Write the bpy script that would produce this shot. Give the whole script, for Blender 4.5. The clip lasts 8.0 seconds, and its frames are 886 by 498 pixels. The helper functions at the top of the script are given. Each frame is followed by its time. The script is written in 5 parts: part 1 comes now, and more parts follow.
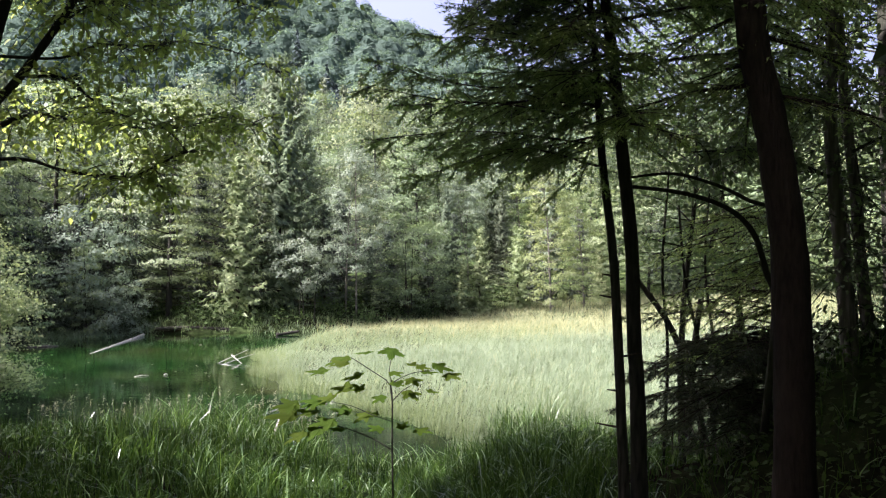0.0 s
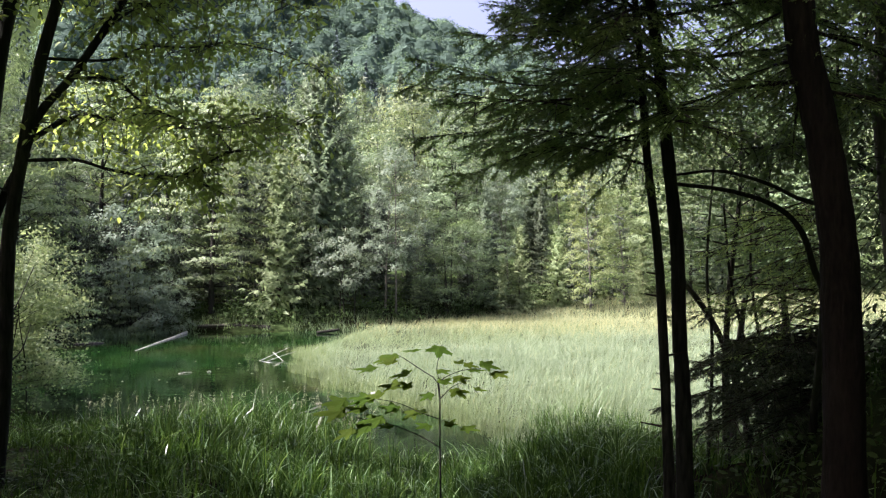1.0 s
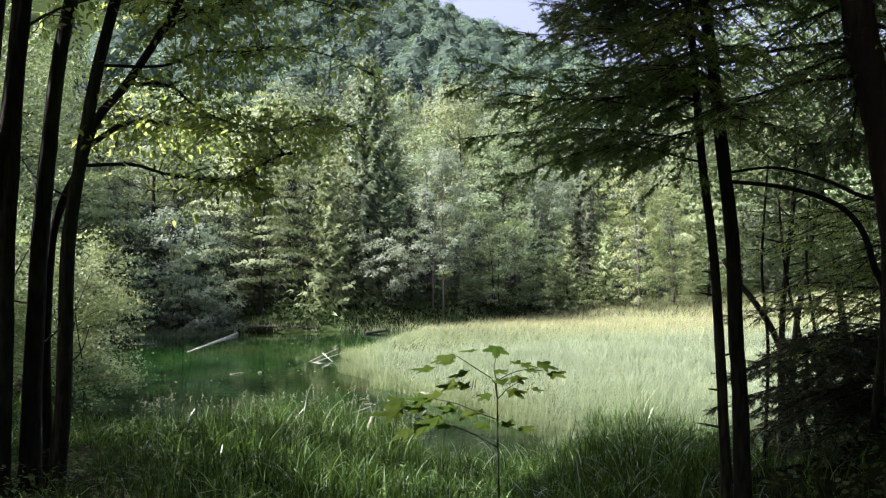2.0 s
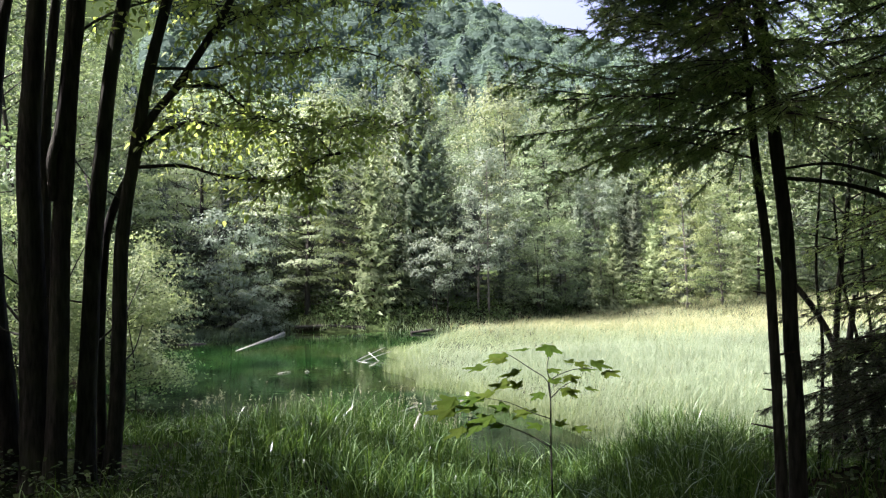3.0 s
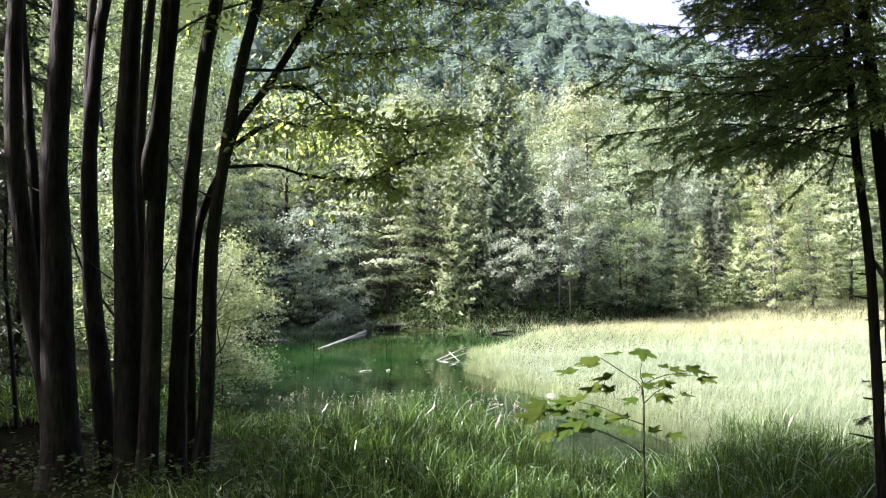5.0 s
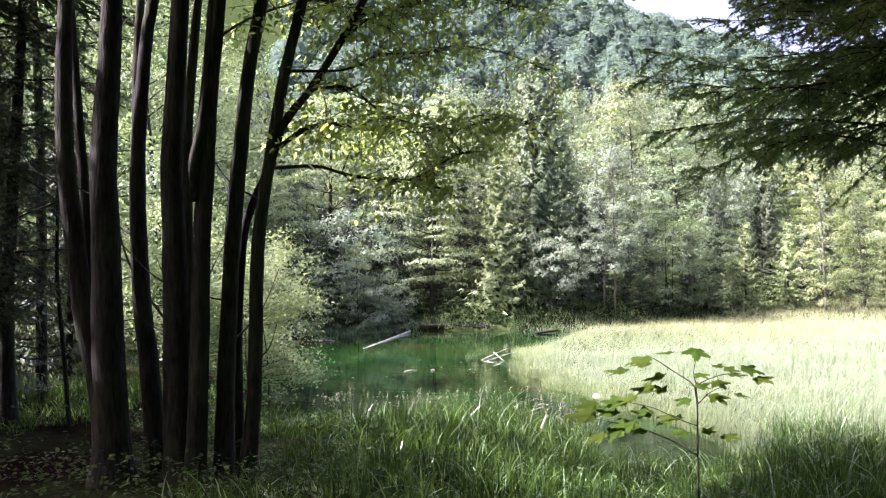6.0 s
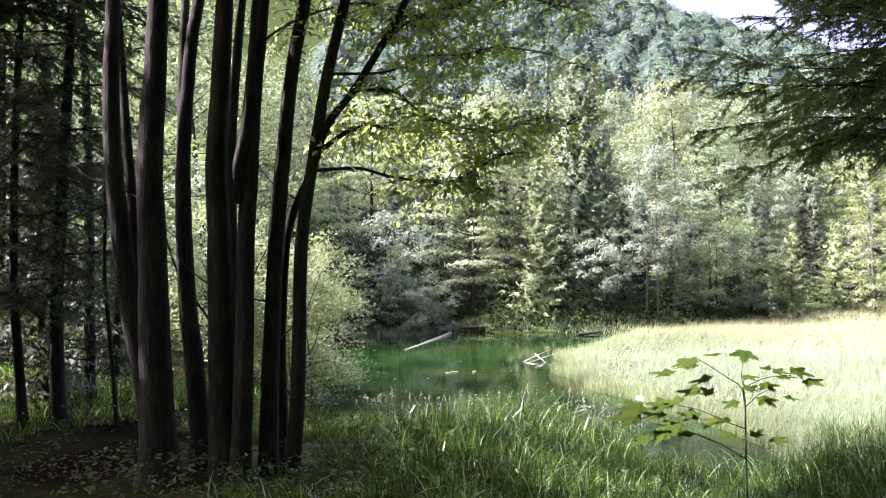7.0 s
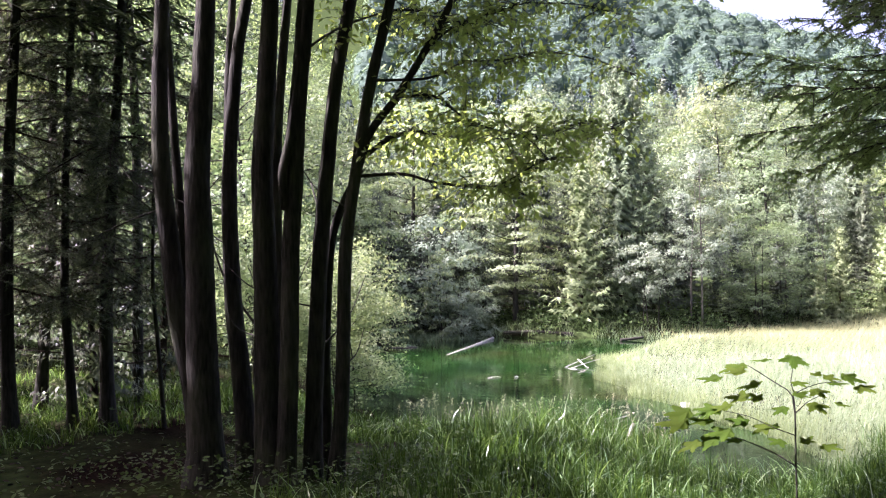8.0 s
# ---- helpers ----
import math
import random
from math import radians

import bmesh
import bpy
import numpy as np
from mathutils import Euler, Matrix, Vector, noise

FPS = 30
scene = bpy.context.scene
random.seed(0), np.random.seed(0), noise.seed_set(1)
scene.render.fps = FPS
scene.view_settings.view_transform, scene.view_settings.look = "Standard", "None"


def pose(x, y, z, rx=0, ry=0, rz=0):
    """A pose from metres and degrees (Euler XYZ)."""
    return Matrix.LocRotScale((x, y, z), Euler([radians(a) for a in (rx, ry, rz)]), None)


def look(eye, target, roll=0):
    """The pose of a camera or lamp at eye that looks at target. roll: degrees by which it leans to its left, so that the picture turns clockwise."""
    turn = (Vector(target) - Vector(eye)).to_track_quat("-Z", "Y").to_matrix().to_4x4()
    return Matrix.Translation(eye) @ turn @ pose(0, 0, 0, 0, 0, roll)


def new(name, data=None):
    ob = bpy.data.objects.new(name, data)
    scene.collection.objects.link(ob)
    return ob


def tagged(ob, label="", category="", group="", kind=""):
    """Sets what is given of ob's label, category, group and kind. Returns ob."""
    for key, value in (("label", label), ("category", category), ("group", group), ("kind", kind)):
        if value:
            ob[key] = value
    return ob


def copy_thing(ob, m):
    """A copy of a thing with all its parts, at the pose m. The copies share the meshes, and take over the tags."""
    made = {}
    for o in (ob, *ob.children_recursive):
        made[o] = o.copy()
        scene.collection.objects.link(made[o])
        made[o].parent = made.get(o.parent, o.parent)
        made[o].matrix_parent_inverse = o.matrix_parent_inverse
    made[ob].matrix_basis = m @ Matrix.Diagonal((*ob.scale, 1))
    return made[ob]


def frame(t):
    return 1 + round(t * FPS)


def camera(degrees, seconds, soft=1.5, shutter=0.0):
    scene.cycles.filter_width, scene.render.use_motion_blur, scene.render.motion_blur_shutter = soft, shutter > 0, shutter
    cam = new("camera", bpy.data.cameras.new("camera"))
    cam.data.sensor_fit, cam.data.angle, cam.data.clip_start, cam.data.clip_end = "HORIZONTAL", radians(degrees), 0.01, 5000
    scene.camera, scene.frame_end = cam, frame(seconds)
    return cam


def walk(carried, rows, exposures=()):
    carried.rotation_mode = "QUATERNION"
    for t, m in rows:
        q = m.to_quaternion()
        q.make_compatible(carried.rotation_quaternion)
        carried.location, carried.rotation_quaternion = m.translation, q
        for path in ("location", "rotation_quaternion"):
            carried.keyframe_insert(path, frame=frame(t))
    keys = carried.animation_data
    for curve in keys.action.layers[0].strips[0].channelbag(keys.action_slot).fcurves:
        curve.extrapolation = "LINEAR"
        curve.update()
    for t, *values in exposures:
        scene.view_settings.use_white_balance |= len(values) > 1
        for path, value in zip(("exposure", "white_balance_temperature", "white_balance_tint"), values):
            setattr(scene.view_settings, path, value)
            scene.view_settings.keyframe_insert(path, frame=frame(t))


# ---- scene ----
cam = camera(50.8, 8.0, 1.2)
PATH = [
    (0, pose(0.000, -0.000, 1.600, 90.49, 0.00, 0.00)),
    (0.5, pose(-0.012, 0.000, 1.600, 90.39, -0.01, 1.14)),
    (1, pose(-0.027, -0.009, 1.600, 90.39, 0.04, 2.38)),
    (1.5, pose(-0.042, -0.015, 1.601, 90.39, 0.31, 3.77)),
    (3, pose(-0.084, -0.003, 1.596, 90.43, 0.67, 7.94)),
    (3.5, pose(-0.088, -0.004, 1.596, 90.33, 0.89, 9.14)),
    (4, pose(-0.102, -0.001, 1.596, 90.35, 0.83, 10.41)),
    (4.5, pose(-0.112, 0.007, 1.598, 90.44, 0.43, 11.61)),
    (6, pose(-0.143, 0.046, 1.594, 90.49, 0.53, 15.49)),
    (6.5, pose(-0.148, 0.048, 1.593, 90.55, 0.79, 16.83)),
    (7, pose(-0.152, 0.044, 1.593, 90.61, 0.66, 17.99)),
    (7.5, pose(-0.157, 0.029, 1.593, 90.82, 0.64, 19.40)),
    (8, pose(-0.160, 0.025, 1.593, 90.95, 0.69, 20.53)),
]
EXPOSURES = [(0.0, 2.26, 5900, 36), (1.5, 2.06, 5950, 31), (3.0, 2.38, 5900, 34), (4.5, 2.67, 5880, 38), (6.5, 2.91, 5870, 46), (8.0, 3.0, 5870, 48)]
walk(cam, PATH, EXPOSURES)

# ---- light ----
SUN_AZ, SUN_EL = 105.0, 48.0      # degrees left of the y axis, above the horizon
world = bpy.data.worlds.new("sky")
scene.world = world
world.use_nodes = True
wn, wl = world.node_tree.nodes, world.node_tree.links
sky = wn.new("ShaderNodeTexSky")
sky.sky_type, sky.sun_disc = "NISHITA", False
sky.sun_elevation, sky.sun_rotation = radians(SUN_EL), radians(-SUN_AZ)
sky.air_density, sky.dust_density, sky.ozone_density = 0.65, 9.5, 0.1
wn["Background"].inputs["Strength"].default_value = 0.125
wl.new(sky.outputs[0], wn["Background"].inputs["Color"])
sun = new("sun", bpy.data.lights.new("sun", "SUN"))
sun.data.energy, sun.data.angle, sun.data.color = 5.0, radians(0.6), (1.0, 0.95, 0.86)
ca, sa, ce, se = math.cos(radians(SUN_AZ)), math.sin(radians(SUN_AZ)), math.cos(radians(SUN_EL)), math.sin(radians(SUN_EL))
sun.matrix_world = look((-60 * sa * ce, 60 * ca * ce, 60 * se), (0, 0, 0))


# ---- materials ----
def nodes_of(name):
    m = bpy.data.materials.new(name)
    m.use_nodes = True
    nt = m.node_tree
    return m, nt.nodes, nt.links, nt.nodes["Principled BSDF"], nt.nodes["Material Output"]


def ramp(nodes, stops):
    r = nodes.new("ShaderNodeValToRGB")
    e = r.color_ramp.elements
    while len(e) < len(stops):
        e.new(0.5)
    for k, (pos, col) in zip(e, stops):
        k.position, k.color = pos, (*col, 1)
    return r


def leaf_material(name, dark, light, trans=0.4, rough=0.45, glow=(1.12, 1.12, 0.75), spread=0.6, grey=0.17, tight=0.65, gloss=0.14):
    """A leaf: gloss on top, light that shines through, each leaf of its own shade."""
    dark, light = (tuple(k * (c * (1 - grey) + grey * max(q)) for k, c in zip((1.12, 1.12, 1.16), q)) for q in (dark, light))
    mean = tuple((a + b) / 2 for a, b in zip(dark, light))
    dark, light = (tuple(a * tight + m * (1 - tight) for a, m in zip(q, mean)) for q in (dark, light))
    m, n, l, bsdf, out = nodes_of(name)
    geo, info = n.new("ShaderNodeNewGeometry"), n.new("ShaderNodeObjectInfo")
    r = ramp(n, [(0.0, dark), (0.55, tuple((a + b) / 2 for a, b in zip(dark, light))), (1.0, light)])
    l.new(geo.outputs["Random Per Island"], r.inputs[0])
    tex = n.new("ShaderNodeTexNoise")
    tex.inputs["Scale"].default_value = 1.3
    co = n.new("ShaderNodeTexCoord")
    l.new(co.outputs["Object"], tex.inputs["Vector"])
    hsv = n.new("ShaderNodeHueSaturation")
    val = n.new("ShaderNodeMath")
    val.operation = "MULTIPLY_ADD"
    l.new(tex.outputs[0], val.inputs[0])
    val.inputs[1].default_value, val.inputs[2].default_value = spread, 1.0 - spread / 2
    l.new(val.outputs[0], hsv.inputs["Value"])
    hue = n.new("ShaderNodeMath")
    hue.operation = "MULTIPLY_ADD"
    l.new(info.outputs["Random"], hue.inputs[0])
    hue.inputs[1].default_value, hue.inputs[2].default_value = 0.03, 0.485
    l.new(hue.outputs[0], hsv.inputs["Hue"])
    l.new(r.outputs[0], hsv.inputs["Color"])
    l.new(hsv.outputs[0], bsdf.inputs["Base Color"])
    bsdf.inputs["Roughness"].default_value = rough
    bsdf.inputs["Specular IOR Level"].default_value = gloss
    tr = n.new("ShaderNodeBsdfTranslucent")
    mul = n.new("ShaderNodeMix")
    mul.data_type, mul.blend_type = "RGBA", "MULTIPLY"
    mul.inputs[0].default_value = 1.0
    l.new(hsv.outputs[0], mul.inputs[6])
    mul.inputs[7].default_value = (*glow, 1)
    l.new(mul.outputs[2], tr.inputs["Color"])
    mix = n.new("ShaderNodeMixShader")
    mix.inputs[0].default_value = trans
    l.new(bsdf.outputs[0], mix.inputs[1])
    l.new(tr.outputs[0], mix.inputs[2])
    l.new(mix.outputs[0], out.inputs["Surface"])
    return m


def bark_material(name, dark, light, scale=6.0, stretch=0.18, bump=0.6, moss=0.0):
    m, n, l, bsdf, out = nodes_of(name)
    co, mp = n.new("ShaderNodeTexCoord"), n.new("ShaderNodeMapping")
    mp.inputs["Scale"].default_value = (1, 1, stretch)
    l.new(co.outputs["Object"], mp.inputs["Vector"])
    fine, wide = n.new("ShaderNodeTexNoise"), n.new("ShaderNodeTexNoise")
    fine.inputs["Scale"].default_value, fine.inputs["Detail"].default_value = scale * 8, 6
    wide.inputs["Scale"].default_value, wide.inputs["Detail"].default_value = 2.2, 3
    l.new(mp.outputs[0], fine.inputs["Vector"])
    l.new(co.outputs["Object"], wide.inputs["Vector"])
    r = ramp(n, [(0.3, dark), (0.7, light)])
    l.new(fine.outputs[0], r.inputs[0])
    mixc = n.new("ShaderNodeMix")
    mixc.data_type = "RGBA"
    r2 = ramp(n, [(0.45, (0, 0, 0)), (0.75, (1, 1, 1))])
    l.new(wide.outputs[0], r2.inputs[0])
    f = n.new("ShaderNodeMath")
    f.operation = "MULTIPLY"
    l.new(r2.outputs[0], f.inputs[0])
    f.inputs[1].default_value = 0.25 + moss
    l.new(f.outputs[0], mixc.inputs[0])
    l.new(r.outputs[0], mixc.inputs[6])
    mixc.inputs[7].default_value = (0.06, 0.075, 0.035, 1) if moss else (*[c * 1.5 for c in light], 1)
    l.new(mixc.outputs[2], bsdf.inputs["Base Color"])
    bsdf.inputs["Roughness"].default_value = 0.9
    bsdf.inputs["Specular IOR Level"].default_value = 0.1
    b = n.new("ShaderNodeBump")
    b.inputs["Strength"].default_value, b.inputs["Distance"].default_value = bump, 0.02
    l.new(fine.outputs[0], b.inputs["Height"])
    l.new(b.outputs[0], bsdf.inputs["Normal"])
    return m


def ground_material():
    """Leaf litter and black soil, turning to moss and turf in broad patches."""
    m, n, l, bsdf, out = nodes_of("forest_floor")
    co = n.new("ShaderNodeTexCoord")
    a, b, c = (n.new("ShaderNodeTexNoise") for _ in range(3))
    for t, s, d in ((a, 0.35, 4), (b, 7.0, 8), (c, 45.0, 5)):
        t.inputs["Scale"].default_value, t.inputs["Detail"].default_value = s, d
        l.new(co.outputs["Object"], t.inputs["Vector"])
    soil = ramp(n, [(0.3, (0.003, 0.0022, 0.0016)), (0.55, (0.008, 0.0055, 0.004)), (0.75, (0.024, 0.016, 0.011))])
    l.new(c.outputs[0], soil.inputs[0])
    turf = ramp(n, [(0.3, (0.012, 0.02, 0.007)), (0.7, (0.035, 0.055, 0.018))])
    l.new(b.outputs[0], turf.inputs[0])
    k = ramp(n, [(0.4, (0, 0, 0)), (0.62, (1, 1, 1))])
    l.new(a.outputs[0], k.inputs[0])
    mixc = n.new("ShaderNodeMix")
    mixc.data_type = "RGBA"
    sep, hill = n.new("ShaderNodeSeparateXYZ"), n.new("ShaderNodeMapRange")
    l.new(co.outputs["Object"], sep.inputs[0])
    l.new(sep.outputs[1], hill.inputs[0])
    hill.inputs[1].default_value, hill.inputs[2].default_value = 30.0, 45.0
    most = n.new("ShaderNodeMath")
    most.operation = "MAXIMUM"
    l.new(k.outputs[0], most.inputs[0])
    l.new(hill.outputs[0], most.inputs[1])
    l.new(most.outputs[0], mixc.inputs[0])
    l.new(soil.outputs[0], mixc.inputs[6])
    l.new(turf.outputs[0], mixc.inputs[7])
    l.new(mixc.outputs[2], bsdf.inputs["Base Color"])
    bsdf.inputs["Roughness"].default_value = 0.95
    bsdf.inputs["Specular IOR Level"].default_value = 0.0
    bp = n.new("ShaderNodeBump")
    bp.inputs["Strength"].default_value, bp.inputs["Distance"].default_value = 0.8, 0.05
    l.new(b.outputs[0], bp.inputs["Height"])
    l.new(bp.outputs[0], bsdf.inputs["Normal"])
    return m


def water_material():
    """Clear pond water over green weed: a mirror with small ripples, green below."""
    m, n, l, bsdf, out = nodes_of("pond_water")
    co = n.new("ShaderNodeTexCoord")
    a, b = n.new("ShaderNodeTexNoise"), n.new("ShaderNodeTexNoise")
    a.inputs["Scale"].default_value, a.inputs["Detail"].default_value = 0.45, 4
    b.inputs["Scale"].default_value, b.inputs["Detail"].default_value = 3.0, 3
    mp = n.new("ShaderNodeMapping")
    mp.inputs["Scale"].default_value = (0.6, 1.5, 1)
    l.new(co.outputs["Object"], a.inputs["Vector"])
    l.new(co.outputs["Object"], mp.inputs["Vector"])
    l.new(mp.outputs[0], b.inputs["Vector"])
    r = ramp(n, [(0.36, (0.0015, 0.007, 0.0015)), (0.5, (0.005, 0.021, 0.004)), (0.62, (0.011, 0.021, 0.005)), (0.75, (0.020, 0.016, 0.006))])
    l.new(a.outputs[0], r.inputs[0])
    l.new(r.outputs[0], bsdf.inputs["Base Color"])
    bsdf.inputs["Roughness"].default_value = 0.04
    bsdf.inputs["IOR"].default_value = 1.33
    bp = n.new("ShaderNodeBump")
    bp.inputs["Strength"].default_value, bp.inputs["Distance"].default_value = 0.05, 0.05
    l.new(b.outputs[0], bp.inputs["Height"])
    l.new(bp.outputs[0], bsdf.inputs["Normal"])
    return m


LEAF_MID = leaf_material("leaves_mid_green", (0.055, 0.096, 0.036), (0.14, 0.225, 0.08), 0.4)
LEAF_PALE = leaf_material("pale_wood_leaves", (0.075, 0.115, 0.04), (0.15, 0.21, 0.07), 0.4)
LEAF_WOOD = leaf_material("wood_leaves", (0.052, 0.088, 0.038), (0.115, 0.175, 0.068), 0.4)
LEAF_LIGHT = leaf_material("leaves_light_green", (0.075, 0.132, 0.048), (0.18, 0.265, 0.10), 0.4)
LEAF_YELLOW = leaf_material("leaves_yellow_green", (0.08, 0.125, 0.036), (0.165, 0.235, 0.06), 0.4)
LEAF_SILVER = leaf_material("leaves_silver_green", (0.072, 0.115, 0.06), (0.165, 0.225, 0.13), 0.35, 0.5, (1.1, 1.15, 0.8))
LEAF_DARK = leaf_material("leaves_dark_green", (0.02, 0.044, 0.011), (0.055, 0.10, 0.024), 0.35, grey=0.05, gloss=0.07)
LEAF_SAPLING = leaf_material("sapling_leaves", (0.009, 0.025, 0.003), (0.052, 0.092, 0.006), 0.5, 0.7, (3.0, 2.7, 0.3), 0.5, 0.03, 1.0, 0.06)
NEEDLE = leaf_material("spruce_needles", (0.045, 0.075, 0.038), (0.105, 0.15, 0.066), 0.25, 0.5)
NEEDLE_HERO = leaf_material("sunny_spruce_needles", (0.036, 0.066, 0.028), (0.13, 0.19, 0.07), 0.25, 0.5, tight=0.9)
NEEDLE_LIGHT = leaf_material("light_spruce_needles", (0.08, 0.125, 0.038), (0.20, 0.27, 0.085), 0.3, 0.5)
# Near boughs stand in shade here; their colour is raised to look sunlit.
NEEDLE_NEAR = leaf_material("brightened_spruce_needles", (0.078, 0.136, 0.042), (0.25, 0.37, 0.115), 0.6, 0.5, (1.4, 1.45, 0.7), tight=1.0)
# Darker copy with shade in its colour: path spruces and low hanging boughs.
NEEDLE_SHADE = leaf_material("shade_toned_spruce_needles", (0.022, 0.038, 0.018), (0.10, 0.14, 0.055), 0.3, 0.4, tight=1.0)
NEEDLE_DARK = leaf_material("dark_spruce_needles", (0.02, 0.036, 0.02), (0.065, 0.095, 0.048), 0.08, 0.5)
SEDGE = leaf_material("meadow_sedge", (0.080, 0.142, 0.060), (0.152, 0.226, 0.104), 0.45, 0.6, (1.12, 1.12, 0.75), 0.45, 0.2, 0.8)
SEDGE_EDGE = leaf_material("waterside_sedge", (0.08, 0.13, 0.04), (0.17, 0.24, 0.09), 0.4, 0.5)
SEDGE_GOLD = leaf_material("seeding_sedge", (0.135, 0.175, 0.060), (0.225, 0.27, 0.098), 0.4, 0.6, (1.1, 1.07, 0.8), 0.35, 0.15)
# Paler than the bank grass: sun highlights are partly put into its colour.
GRASS_TALL = leaf_material("arching_grass", (0.055, 0.12, 0.028), (0.17, 0.27, 0.085), 0.38, 0.32, (1.25, 1.2, 0.55), 0.4, 0.08, 1.0, 0.5)
GRASS = leaf_material("bank_grass", (0.012, 0.034, 0.006), (0.066, 0.125, 0.022), 0.45, 0.5, (1.25, 1.2, 0.55), 0.7, 0.06, 1.0, 0.04)
# Hill greens are shifted to blue: the haze of distance is in the colour.
HILL_LEAF = leaf_material("hazed_hill_leaves", (0.048, 0.094, 0.066), (0.062, 0.113, 0.074), 0.5, 0.95, spread=0.3)
HILL_NEEDLE = leaf_material("hazed_hill_needles", (0.025, 0.045, 0.042), (0.04, 0.066, 0.056), 0.05, 0.9)
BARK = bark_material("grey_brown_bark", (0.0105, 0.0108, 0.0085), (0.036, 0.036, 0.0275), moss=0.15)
BARK_SPRUCE = bark_material("red_brown_bark", (0.012, 0.0095, 0.007), (0.042, 0.032, 0.023), 8, 0.3)
BARK_PALE = bark_material("pale_weathered_bark", (0.042, 0.041, 0.033), (0.14, 0.138, 0.112), 5, 0.12, 0.8)
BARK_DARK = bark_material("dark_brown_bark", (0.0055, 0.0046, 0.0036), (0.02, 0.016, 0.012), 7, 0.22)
DEADWOOD = bark_material("bleached_dead_wood", (0.155, 0.16, 0.13), (0.345, 0.36, 0.295), 5, 0.3, 0.5)
SOIL, WATER = ground_material(), water_material()


# ---- geometry helpers ----
class Geo:
    """Vertices and faces, gathered piece by piece into one mesh."""

    def __init__(self):
        self.v, self.f, self.n = [], [], 0

    def add(self, v, *faces):
        v = np.asarray(v, float).reshape(-1, 3)
        self.v.append(v)
        for f in faces:
            f = np.asarray(f, int)
            if len(f):
                self.f.append(f + self.n)
        self.n += len(v)

    def mesh(self, name, material, smooth=False):
        me = bpy.data.meshes.new(name)
        v = np.concatenate(self.v)
        idx = np.concatenate([f.ravel() for f in self.f])
        size = np.concatenate([np.full(len(f), f.shape[1]) for f in self.f])
        me.vertices.add(len(v))
        me.vertices.foreach_set("co", v.ravel().astype(np.float32))
        me.loops.add(len(idx))
        me.loops.foreach_set("vertex_index", idx.astype(np.int32))
        me.polygons.add(len(size))
        me.polygons.foreach_set("loop_start", (np.cumsum(size) - size).astype(np.int32))
        me.polygons.foreach_set("use_smooth", np.full(len(size), smooth))
        me.update(calc_edges=True)
        me.materials.append(material)
        return me


def part(name, geo, material, parent, label="", smooth=False):
    ob = new(name, geo.mesh(name, material, smooth))
    ob.parent = parent
    return tagged(ob, label) if label else ob


def unit(a):
    return a / np.maximum(np.linalg.norm(a, axis=-1, keepdims=True), 1e-9)


def spline(points, n):
    """A smooth line of n points through the given ones."""
    p = np.asarray(points, float)
    if len(p) < 3:
        return p[0] + (p[-1] - p[0]) * np.linspace(0, 1, n)[:, None]
    q = np.vstack([2 * p[0] - p[1], p, 2 * p[-1] - p[-2]])
    out = []
    for s in np.linspace(0, len(p) - 1 - 1e-6, n):
        i, u = int(s), s - int(s)
        a, b, c, d = q[i:i + 4]
        out.append(0.5 * (2 * b + (c - a) * u + (2 * a - 5 * b + 4 * c - d) * u * u + (3 * b - a - 3 * c + d) * u ** 3))
    return np.array(out)


def tube(geo, path, radii, sides=8, rough=0.0, rng=None):
    p = np.asarray(path, float)
    n = len(p)
    r = np.broadcast_to(np.asarray(radii, float), n)
    t = unit(np.gradient(p, axis=0))
    ref = np.where(np.abs(t[:, 2:3]) > 0.9, [[1.0, 0, 0]], [[0, 0, 1.0]])
    a = unit(np.cross(t, ref))
    for i in range(1, n):
        if np.dot(a[i], a[i - 1]) < 0:
            a[i] = -a[i]
    b = np.cross(t, a)
    w = np.linspace(0, 2 * np.pi, sides, endpoint=False)
    k = np.ones((n, sides))
    if rough and rng is not None:
        k = 1 + rough * (rng.standard_normal((n, sides)) * 0.5 + np.sin(2 * w + rng.random() * 6)[None] * 0.5)
    v = p[:, None] + (a[:, None] * np.cos(w)[None, :, None] + b[:, None] * np.sin(w)[None, :, None]) * (r[:, None] * k)[..., None]
    i = np.arange(n - 1)[:, None] * sides
    j = np.arange(sides)[None]
    j2 = (j + 1) % sides
    f = np.stack([i + j, i + j2, i + sides + j2, i + sides + j], -1).reshape(-1, 4)
    caps = np.array([np.arange(sides)[::-1], np.arange(sides) + (n - 1) * sides])
    geo.add(v, f, caps)


RHOMB = ((0, 0), (0.42, 0.5), (1, 0), (0.42, -0.5))
DART = ((0, .5), (1, 0), (0, -.5))
OVAL = ((0, 0), (0.2, 0.36), (0.58, 0.44), (1, 0), (0.58, -0.44), (0.2, -0.36))


def leaves(geo, p, axis, up, length, width, shape=RHOMB, fold=0.15, curl=0.15):
    """One small blade for each point: its axis, the way it faces, length and width."""
    n = len(p)
    if not n:
        return
    axis = unit(axis)
    side = unit(np.cross(axis, up))
    nor = np.cross(side, axis)
    length, width = (np.broadcast_to(np.asarray(q, float), n)[:, None] for q in (length, width))
    v = [p + axis * length * u + side * width * s + nor * (fold * abs(s) * width - curl * u * u * length) for u, s in shape]
    k = len(shape)
    geo.add(np.stack(v, 1), np.arange(n * k).reshape(n, k))


